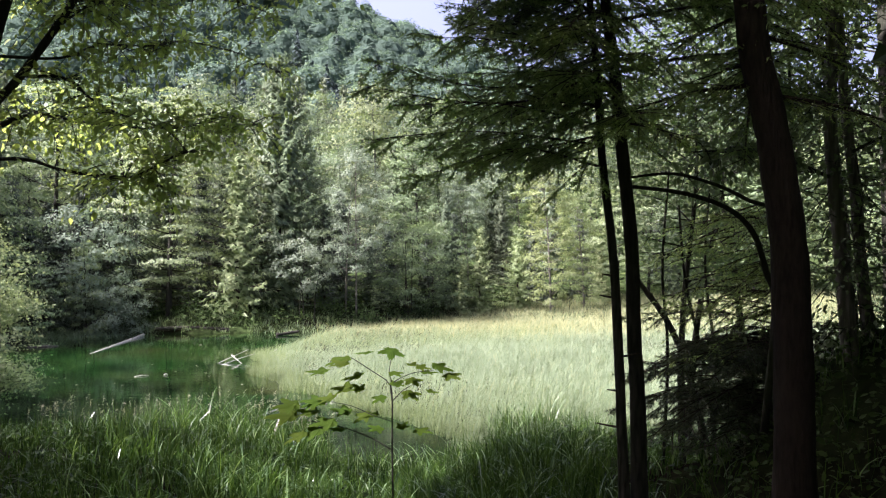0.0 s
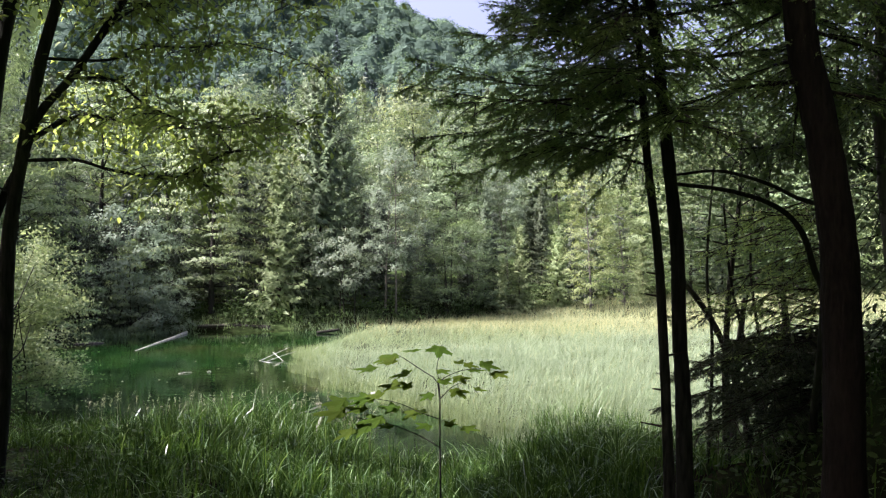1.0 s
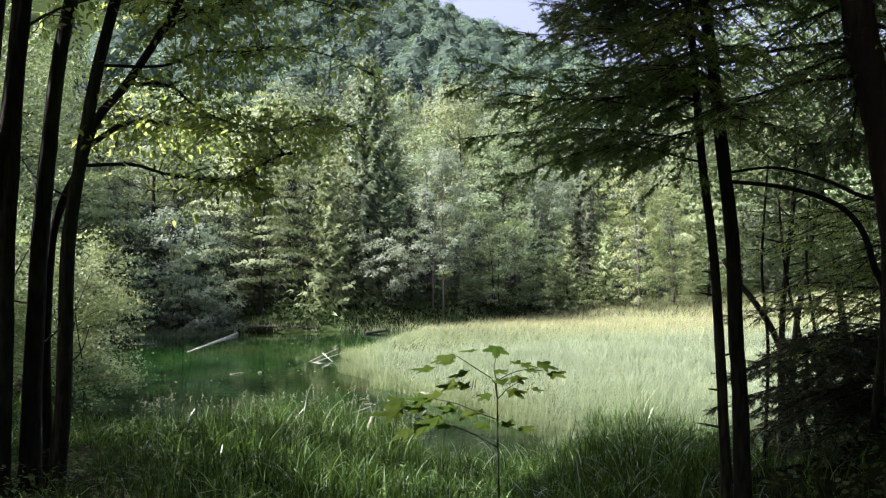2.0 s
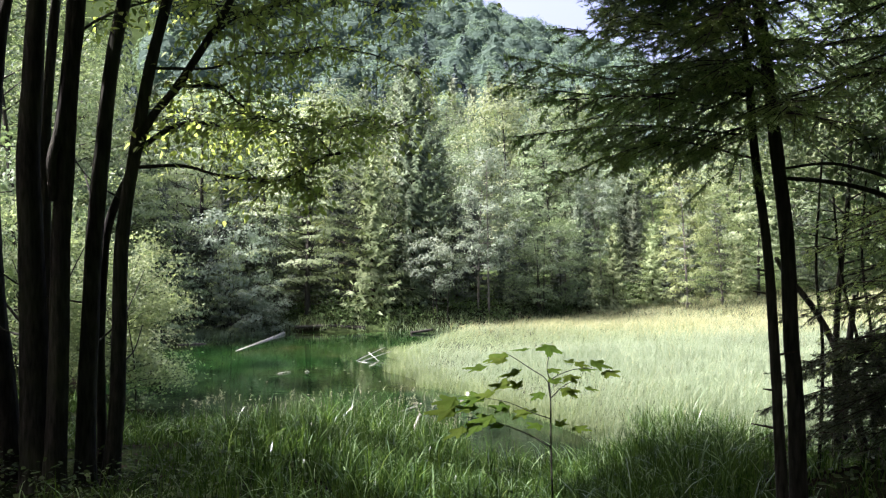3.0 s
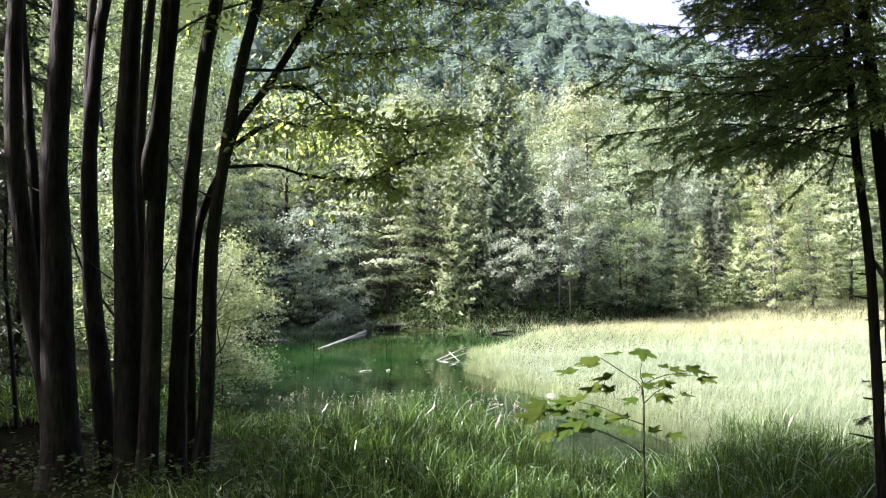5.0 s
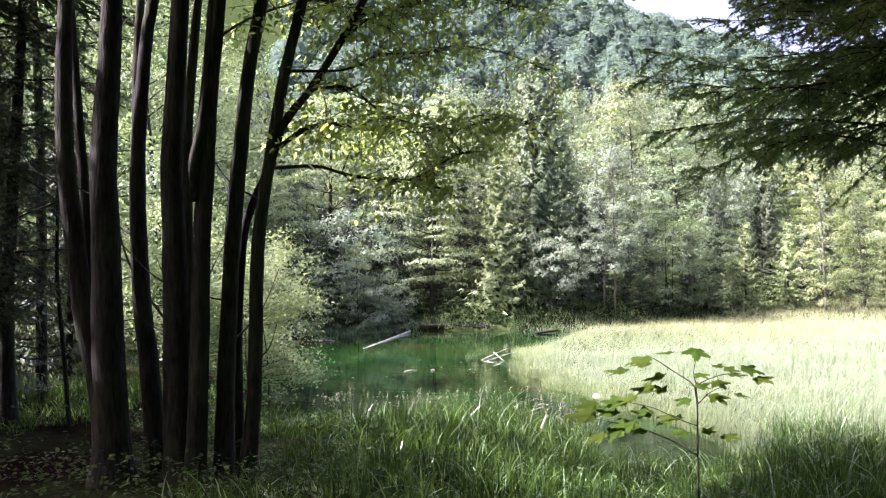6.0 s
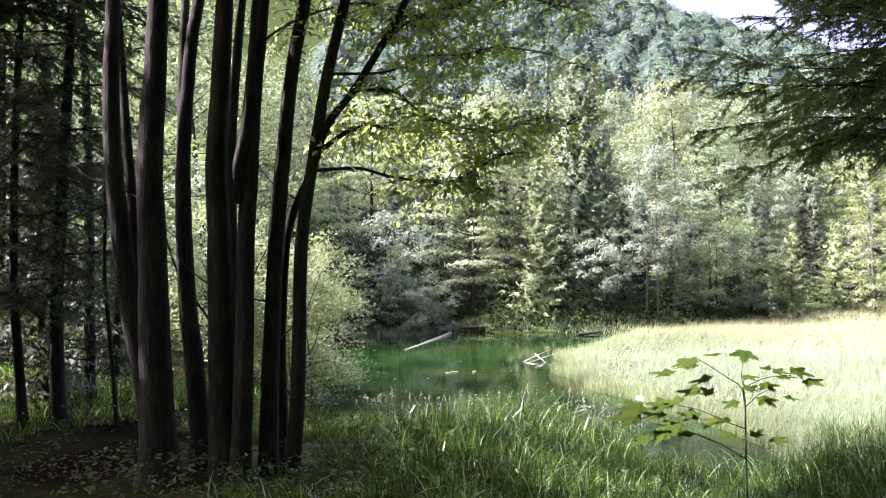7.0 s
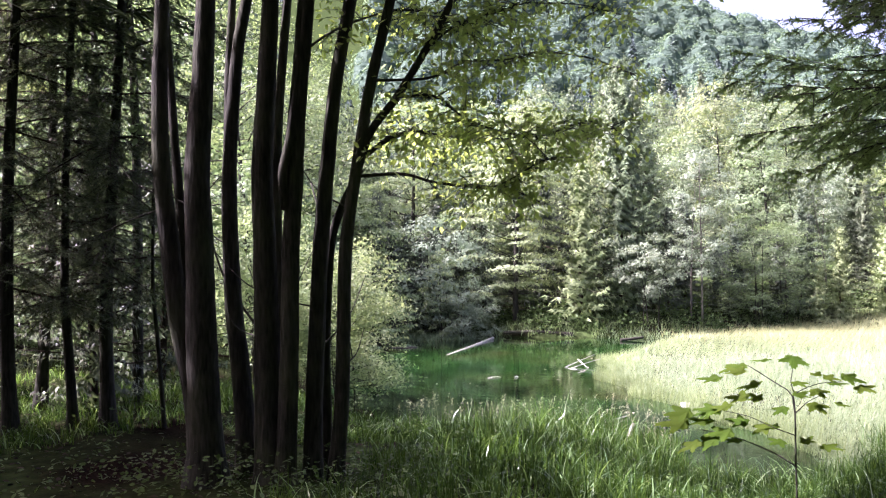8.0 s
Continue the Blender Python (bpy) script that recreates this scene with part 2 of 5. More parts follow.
def blades(geo, p, height, width, way, bend, segs=3, rng=None):
    """Grass: tapering strips that rise and bow towards their way (an angle)."""
    n = len(p)
    d = np.stack([np.cos(way), np.sin(way), np.zeros(n)], -1)
    turn = way + np.pi / 2 + rng.uniform(-0.9, 0.9, n)
    s = np.stack([np.cos(turn), np.sin(turn), np.zeros(n)], -1)
    h, w, b = height[:, None], width[:, None], bend[:, None]
    rows = []
    for i in range(segs + 1):
        u = i / segs
        c = p + np.array([0, 0, 1.0]) * h * (u - 0.42 * b * u * u * u) + d * h * b * (0.15 * u + 0.75 * u * u)
        if i < segs:
            rows += [c - s * w * 0.5 * (1 - u ** 1.6), c + s * w * 0.5 * (1 - u ** 1.6)]
        else:
            rows.append(c)
    v = np.stack(rows, 1)
    k = 2 * segs + 1
    o = np.arange(n)[:, None] * k
    quads = [o + np.array([2 * i, 2 * i + 1, 2 * i + 3, 2 * i + 2]) for i in range(segs - 1)]
    geo.add(v, np.concatenate(quads) if quads else np.zeros((0, 4), int), o + np.array([2 * segs - 2, 2 * segs - 1, 2 * segs]))


def smooth01(a):
    a = np.clip(a, 0, 1)
    return a * a * (3 - 2 * a)


def wave(x, y, s, seed=0.0):
    """Soft uneven relief from a few crossing waves."""
    return (np.sin(x * s + 1.3 * np.sin(y * s * 0.7 + seed)) + np.sin(y * s * 1.13 + 1.7 * np.sin(x * s * 0.6 + seed * 2) + 2)) * 0.5


# ---- the lie of the land ----
WATER_Z = -0.9


def near_shore(x):
    return 13.6 + 1.25 * np.maximum(0, -6.2 - x) - 0.9 * smooth01((x + 1) / 4) - 1.9 * np.exp(-((x + .5) / 1.2) ** 2) + 0.3 * np.sin(x * 1.7)


def far_shore(x):
    return 30.6 + 1.3 * np.clip(x + 4.5, 0, 10) + 0.35 * np.sin(x * 1.1 + 1)


def sedge_edge(y):
    return np.interp(y, [12, 13.2, 15, 17, 19, 21.5, 24, 28, 31, 34], [0.6, -0.2, -1.4, -2.7, -3.8, -4.5, -4.7, -4.4, -4.0, -3.6])


def land(x, y):
    """Height of the ground: the bank, the basin of pond and fen, the far slope and the wooded hill."""
    x, y = np.asarray(x, float), np.asarray(y, float)
    r, az = np.hypot(x, y), np.degrees(np.arctan2(x, y))
    dn, df = y - near_shore(x), far_shore(x) - y
    fen = smooth01((x - sedge_edge(y)) / 0.9 + 0.5)
    bed = -1.9 + fen * 1.06
    slope = np.where(x > -6, 7.0, 5.0)
    near = -0.9 * smooth01((dn + slope) / slope)
    z = np.where(dn < 0, near, near + (bed + 0.9) * smooth01(dn / 1.2))
    up = smooth01(-df / 3.0 + 0.15) * 0.75 + np.maximum(0, -df - 3) * 0.03
    z = np.where(df < 0.45, np.where(y > 20, -0.9 + (bed + 0.9) * smooth01((df + 0.0) / 0.6) * (df > 0) + up, z), z)
    crest = np.interp(az, [-45, -20, -12, -5.6, -1.5, 3, 9, 14], [104, 84, 71, 55, 46, 40, 29, 21])
    front = smooth01((62 - np.abs(az + 8)) / 25)
    far = np.interp(r, [36, 60, 110, 160], [0, 1.6, 5.5, 19])
    far = far + smooth01((r - 140) / 125) * (crest - 19) - smooth01((r - 285) / 500) * crest * 0.8
    z = z + far * front
    z = z + 1.2 * np.exp(-((x - 3.05) ** 2 / 0.9 + (y - 6.1) ** 2 / 1.0))
    z = z + 0.04 * wave(x, y, 1.1) * (r < 60) * (dn < 0) + 2.5 * wave(x, y, 0.035, 1.0) * smooth01((r - 90) / 80) * front
    return z


def on(x, y):
    return float(land(x, y))


def build_ground():
    g = Geo()
    na = 170
    rad = np.concatenate([np.linspace(0.02, 12, 50), np.linspace(12.3, 48, 90), 48 * 1.06 ** np.arange(1, 68)])
    a = np.linspace(0, 2 * np.pi, na, endpoint=False)
    x, y = rad[:, None] * np.sin(a), rad[:, None] * np.cos(a)
    v = np.stack([x, y, land(x, y)], -1)
    i, j = np.arange(len(rad) - 1)[:, None] * na, np.arange(na)[None]
    j2 = (j + 1) % na
    f = np.stack([i + j, i + na + j, i + na + j2, i + j2], -1).reshape(-1, 4)
    g.add(v.reshape(-1, 3), f, [np.arange(na)[::-1]])
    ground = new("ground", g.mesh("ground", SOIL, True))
    tagged(ground, "dark forest floor with leaf litter sloping to the pond", "ground", kind="structure")
    w = Geo()
    xs, ys = np.linspace(-26, 48, 60), np.linspace(11.5, 50, 40)
    v = np.stack([*np.meshgrid(xs, ys), np.full((40, 60), WATER_Z)], -1)
    i, j = np.arange(39)[:, None] * 60, np.arange(59)[None]
    w.add(v, np.stack([i + j, i + j + 1, i + j + 61, i + j + 60], -1).reshape(-1, 4))
    pond = new("water", w.mesh("water", WATER, True))
    tagged(pond, "still clear green pond water reflecting the trees", "pond", kind="structure")


build_ground()


# ---- trees ----
def broadleaf_geo(rng, H, R, base, trunk_r, limbs=18, twigs=7, per=14, leaf=0.2, spread=0.3, shape=RHOMB, flat=0.6, stems=1):
    wood, crown = Geo(), Geo()
    P, N = [], []
    for s in range(stems):
        off = np.array([rng.uniform(-.25, .25), rng.uniform(-.25, .25), 0]) * (stems > 1)
        lean = rng.uniform(-0.12, 0.12, 2) * H * (1 if stems == 1 else 1.6)
        trunk = spline([off + (0, 0, -0.3), off + (lean[0] * .2, lean[1] * .15, H * .3), off + (lean[0] * .4, lean[1] * .7, H * .62), off + (lean[0], lean[1], H * .95)], 14)
        tube(wood, trunk, trunk_r * (1 - 0.88 * np.linspace(0, 1, 14)) / math.sqrt(stems), 7, 0.08, rng)
        for i in range(limbs // stems):
            u = ((i + rng.random()) / (limbs // stems)) ** 0.85
            h = base + (H - base) * u
            k = np.clip((h + .3) / (H * .95 + .3) * 13, 0, 12.99)
            p0 = trunk[int(k)] + (trunk[int(k) + 1] - trunk[int(k)]) * (k % 1)
            w = i * 2.4 + rng.uniform(-.5, .5)
            ln = R * (0.35 + 0.75 * math.sin(math.pi * min(1, 0.22 + 0.72 * u))) * rng.uniform(0.7, 1.15)
            rise = ln * rng.uniform(0.15, 0.6) * (0.4 + u)
            out = np.array([math.cos(w), math.sin(w), 0])
            bow = np.cross(out, (0, 0, 1)) * ln * rng.uniform(-.2, .2)
            limb = spline([p0, p0 + out * ln * .5 + bow + (0, 0, rise * .65), p0 + out * ln + (0, 0, rise)], 7)
            tube(wood, limb, trunk_r * .3 * (1 - .5 * u) * (1 - .8 * np.linspace(0, 1, 7)), 3)
            for j in range(twigs):
                s0 = 0.25 + 0.75 * (j + rng.random()) / twigs
                q = limb[min(6, int(s0 * 6))]
                d = unit(out * .6 + rng.standard_normal(3) * (.6, .6, .45) + (0, 0, .1))
                tl = ln * rng.uniform(.22, .45)
                m = max(2, int(per * tl / (0.33 * R)))
                c = q + d * tl * rng.random((m, 1)) ** .6 + rng.standard_normal((m, 3)) * leaf * spread * 3 * (1, 1, flat)
                P.append(c)
                face = unit(d * .7 + out * .5 + (0, 0, .75) + rng.standard_normal(3) * .3)
                N.append(np.tile(face, (m, 1)))
    P, N = np.concatenate(P), np.concatenate(N)
    n = len(P)
    ax = rng.standard_normal((n, 3)) * (1, 1, .5) - (0, 0, .25)
    up = rng.standard_normal((n, 3)) * .2 + N
    ln = leaf * rng.uniform(.65, 1.3, n)
    leaves(crown, P, ax, up, ln, ln * rng.uniform(.45, .7, n), shape)
    return wood, crown


def conifer_geo(rng, H, R, base, trunk_r, gap=.3, per=8, sprays=9, spray=.34, droop=.35, power=.75, ragged=.2, lift=.5, core=1.0):
    """A spruce: tiers of drooping boughs, each a fan of needle sprays, round a dense dark core."""
    wood, crown = Geo(), Geo()
    bow = rng.uniform(-.12, .12, 2)
    trunk = spline([(0, 0, -.3), (bow[0], bow[1], H * .5), (0, 0, H)], 12)
    tube(wood, trunk, trunk_r * (1 - .96 * np.linspace(0, 1, 12)), 7, .05, rng)
    P, A, N, L, W = [], [], [], [], []
    z1 = np.array([0, 0, 1.0])
    levels = max(6, int((H - base) / gap))
    reach = rng.uniform(1 - ragged, 1 + ragged * .6, 9)
    for k in range(levels):
        u = (k / levels) ** .85
        full = R * (1 - u) ** power
        if u < .12:
            full *= .75 + 2 * u
        n = max(4, int(round(per * (1 - .45 * u))))
        for i in range(n):
            if rng.random() < ragged * .5:
                continue
            w = 2 * math.pi * i / n + k * 1.9 + rng.uniform(-.3, .3)
            r = full * reach[int((w % 6.283) / 6.2832 * 9) % 9] * rng.uniform(.78, 1.15) + .1
            h = base + (H - base) * u + rng.uniform(-.45, .45) * gap
            out = np.array([math.cos(w), math.sin(w), 0])
            side = np.array([-out[1], out[0], 0])
            m = max(4, int(sprays * (.35 + .65 * r / R)))
            s = .16 + .84 * np.linspace(0, 1, m)
            dz = r * (-droop * (1 - u) * s + .6 * droop * s ** 3 + lift * u * s)
            line = out * (s * r)[:, None] + side * (.1 * r * rng.uniform(-1, 1) * s * s)[:, None] + z1 * (h + dz)[:, None]
            if k % 2 == 0 and r > .5:
                tube(wood, np.vstack([[0, 0, h], line[[m // 3, -1]]]), [trunk_r * .16, .012, .004], 3)
            small = min(1, .55 + .6 * r)
            for sg in (-1, 1):
                d = out * .6 + side * sg * rng.uniform(.6, 1.1, (m, 1)) - z1 * rng.uniform(.2, .75, (m, 1))
                P.append(line + rng.standard_normal((m, 3)) * .025)
                A.append(d)
                N.append(z1 * .75 + out * .85 + side * sg * .2 + rng.standard_normal((m, 3)) * .2)
                q = spray * (1.25 - .7 * s) * rng.uniform(.65, 1.2, m) * small
                L.append(q)
                W.append(q * rng.uniform(.26, .42, m))
            P.append(line)
            A.append(out + side * rng.uniform(-.25, .25, (m, 1)) + z1 * rng.uniform(-.2, .12, (m, 1)))
            N.append(z1 + out * .55 + rng.standard_normal((m, 3)) * .2)
            q = spray * .75 * rng.uniform(.7, 1.2, m) * small
            L.append(q)
            W.append(q * .34)
            P.append(line + rng.standard_normal((m, 3)) * .05)
            A.append(out * .35 + side * rng.uniform(-.5, .5, (m, 1)) - z1)
            N.append(out + z1 * .25 + rng.standard_normal((m, 3)) * .3)
            q = spray * .6 * rng.uniform(.5, 1.1, m) * small
            L.append(q)
            W.append(q * .3)
    m = int(core * levels * per * 5)
    v, w = rng.random(m) ** 1.25, rng.uniform(0, 2 * math.pi, m)
    rr = R * (1 - v) ** power * rng.uniform(.12, .6, m)
    out = np.stack([np.cos(w), np.sin(w), np.full(m, .35)], -1)
    P.append(np.stack([rr * np.cos(w), rr * np.sin(w), base + (H - base) * v - .15 * rr], -1))
    A.append(np.stack([-np.sin(w), np.cos(w), -.7 + 0 * w], -1) + rng.standard_normal((m, 3)) * .5)
    N.append(out + rng.standard_normal((m, 3)) * .2)
    L.append(spray * rng.uniform(.8, 1.3, m))
    W.append(spray * rng.uniform(.3, .5, m))
    P, A, N, L, W = (np.concatenate(q) for q in (P, A, N, L, W))
    leaves(crown, P, A, N, L, W, DART, .12, .2)
    return wood, crown


def crown_geo(rng, H, R, base, trunk_r, clumps=70, per=80, leaf=.12, clump=.5, flat=.5, stems=1, belly=.45, open_=.25):
    """A broadleaved tree: limbs that end in leafy clumps with shaded gaps between them."""
    wood, crown = Geo(), Geo()
    trunks = []
    for k in range(stems):
        off = np.array([rng.uniform(-.25, .25), rng.uniform(-.25, .25), 0]) * (stems > 1)
        lean = rng.uniform(-.07, .07, 2) * H * (1 if stems == 1 else 1.8)
        line = spline([off + (0, 0, -.3), off + (lean[0] * .2, lean[1] * .15, H * .3), off + (lean[0] * .45, lean[1] * .7, H * .62), off + (lean[0], lean[1], H * .93)], 14)
        tube(wood, line, trunk_r * (1 - .88 * np.linspace(0, 1, 14)) / math.sqrt(stems), 7, .08, rng)
        trunks.append(line)
    lobes = rng.uniform(1 - open_, 1 + open_ * .7, 7)
    P, N = [], []
    for i in range(clumps):
        u = (i + rng.random()) / clumps
        line = trunks[i % stems]
        h = base + (H - base) * u
        prof = math.sin(math.pi * min(.97, max(.06, .16 + (.9 - .16) * u ** (belly / .5)))) ** .75
        w = i * 2.39996 + rng.uniform(-.4, .4)
        rho = R * prof * math.sqrt(rng.uniform(.12, 1)) * lobes[int((w % 6.2832) / 6.2832 * 7) % 7]
        p0 = line[int(np.argmin(abs(line[:, 2] - max(base * .8, h - .45 * rho))))]
        out = np.array([math.cos(w), math.sin(w), 0])
        near = line[int(np.argmin(abs(line[:, 2] - h)))]
        c = np.array([near[0], near[1], h]) + out * rho + rng.standard_normal(3) * .12 * clump
        tube(wood, spline([p0, (p0 + c) / 2 + (0, 0, -.08 * rho), c], 5), trunk_r * .26 * (1 - .5 * u) * (1 - .85 * np.linspace(0, 1, 5)), 3)
        s = clump * rng.uniform(.65, 1.35) * (.6 + .4 * prof)
        m = max(8, int(per * (s / clump) ** 2))
        v = unit(rng.standard_normal((m, 3)))
        v[:, 2] = np.where(v[:, 2] < -.35, -v[:, 2], v[:, 2])
        q = s * rng.uniform(.3, 1, (m, 1)) ** .5
        ragged = 1 + .35 * np.sin(3 * np.arctan2(v[:, 1], v[:, 0]) + i)[:, None]
        P.append(c + v * q * ragged * (1, 1, flat) - np.array([0, 0, 1.0]) * .25 * q ** 2 / s * (flat < .35))
        N.append(v * .6 + out * .55 + (0, 0, .4) + rng.standard_normal((m, 3)) * .2)
    P, N = np.concatenate(P), np.concatenate(N)
    n = len(P)
    ln = leaf * rng.uniform(.65, 1.3, n)
    N = unit(N)
    A = rng.standard_normal((n, 3)) - (0, 0, .3)
    A = A - N * (A * N).sum(-1, keepdims=True) * .9
    leaves(crown, P, A, N, ln, ln * rng.uniform(.6, .9, n), DART, .15, .2)
    return wood, crown


def tree(name, geos, wood_mat, leaf_mat, m, label, category="tree", group=""):
    root = new(name)
    part("trunk", geos[0], wood_mat, root, smooth=True)
    part("crown", geos[1], leaf_mat, root)
    root.matrix_basis = m
    return tagged(root, label, category, group)


def stand(x, y, turn=0.0, size=1.0, sink=0.05, lean=0.0):
    return pose(x, y, on(x, y) - sink, lean, 0, turn) @ Matrix.Diagonal((size, size, size, 1))


def again(proto, x, y, turn, size=1.0, tall=1.0, label=""):
    """The same kind of tree once more, of another size and turn."""
    ob = copy_thing(proto, Matrix.Identity(4))
    ob.matrix_basis = pose(x, y, on(x, y) - .05, 0, 0, turn) @ Matrix.Diagonal((size, size, size * tall, 1))
    return tagged(ob, label) if label else ob


# ---- the far bank ----
def bearing(az, d):
    """Plan position at a bearing (degrees right of the y axis) and a distance."""
    return d * math.sin(radians(az)), d * math.cos(radians(az))


def grow(proto, tall, az, d, height, turn=0, wide=1.0, label=""):
    """A tree like proto (tall metres high), with its top at the given height over the pond's datum."""
    x, y = bearing(az, d)
    k = (height - on(x, y) + .05) / tall
    return again(proto, x, y, turn, k * wide, 1 / wide, label)


rng = np.random.default_rng(11)
spruce_tree = tree("spruce_tree", conifer_geo(rng, 9.2, 2.45, .5, .15, .34, 12, 20, .30, .45, .66, .16), BARK_SPRUCE, NEEDLE_HERO,
                   stand(*bearing(-9.9, 34.6), 20), "tall dense dark green spruce on the far bank", "tree", "far bank trees")
layered = tree("beech_tree", crown_geo(rng, 8.0, 2.3, .9, .12, 80, 260, .072, .78, .14, 1, .5, .35), BARK, LEAF_LIGHT,
               stand(*bearing(-16.4, 33.4), 70), "light green beech with flat layered boughs at the water", "tree", "far bank trees")
young = tree("spruce_tree", conifer_geo(rng, 3.6, 1.0, .05, .05, .2, 9, 11, .17, .3, .8, .14), BARK_SPRUCE, NEEDLE_LIGHT,
             stand(*bearing(2.3, 38.2), 0), "young yellow-green spruce at the meadow's edge", "tree", "far bank trees")
slim = tree("spruce_tree", conifer_geo(rng, 10, 1.75, .4, .13, .36, 9, 13, .30, .4, .8, .2), BARK_SPRUCE, NEEDLE,
            stand(*bearing(-21.2, 36), 40, .62), "dark green spruce among broadleaved trees", "tree", "far bank trees")
willow = tree("willow_tree", crown_geo(rng, 5.8, 1.15, 1.5, .06, 80, 190, .055, .36, .75, 2, .6, .2), BARK_PALE, LEAF_SILVER,
              stand(*bearing(-5.6, 33.6), 0), "silver-green willow with two thin pale trunks", "tree", "far bank trees")
shrub = tree("willow_bush", crown_geo(rng, 3.0, 1.1, 1.0, .04, 40, 170, .055, .34, .6, 3, .6, .3), BARK, LEAF_SILVER,
             stand(*bearing(-8.2, 32.3), 50), "silver-leaved willow bush at the water's edge", "bush", "far bank bushes")
maple = tree("maple_tree", crown_geo(rng, 6.2, 2.0, .9, .1, 64, 190, .085, .58, .35, 1, .5, .35), BARK, LEAF_LIGHT,
             stand(*bearing(-24.9, 29.0), 0, .62), "light green maple with broad leaves on the bank", "tree", "far bank trees")
beech = tree("beech_tree", crown_geo(rng, 9.5, 2.7, 1.4, .15, 80, 170, .105, .8, .42, 1, .5, .3), BARK, LEAF_MID,
             stand(-1.0, 41.5, 0, .7), "mid green beech with rounded foliage", "tree", "wood behind the pond")
hazel = tree("hazel_bush", crown_geo(rng, 4.2, 1.9, .3, .05, 50, 200, .072, .56, .45, 3, .6, .25), BARK, LEAF_MID,
             stand(*bearing(-2.2, 35.6), 0, .9), "rounded light green hazel bush behind the meadow", "bush", "far bank bushes")
birch = tree("birch_tree", crown_geo(rng, 9.0, 2.2, .5, .09, 84, 170, .085, .56, .55, 1, .55, .35), BARK_PALE, LEAF_YELLOW,
             stand(*bearing(6.6, 38.6), 0, .66), "yellow-green birch at the meadow's far edge", "tree", "far bank trees")
# Darkened needles: partly the spruces' own tone, partly the shade of the gaps.
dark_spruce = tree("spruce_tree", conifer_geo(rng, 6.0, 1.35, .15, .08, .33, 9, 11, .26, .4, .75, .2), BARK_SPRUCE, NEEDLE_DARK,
                   stand(-17.6, 33.6, 0), "dark narrow spruce, darkened to fill shady gaps in the far wood", "tree", "dark far spruces")

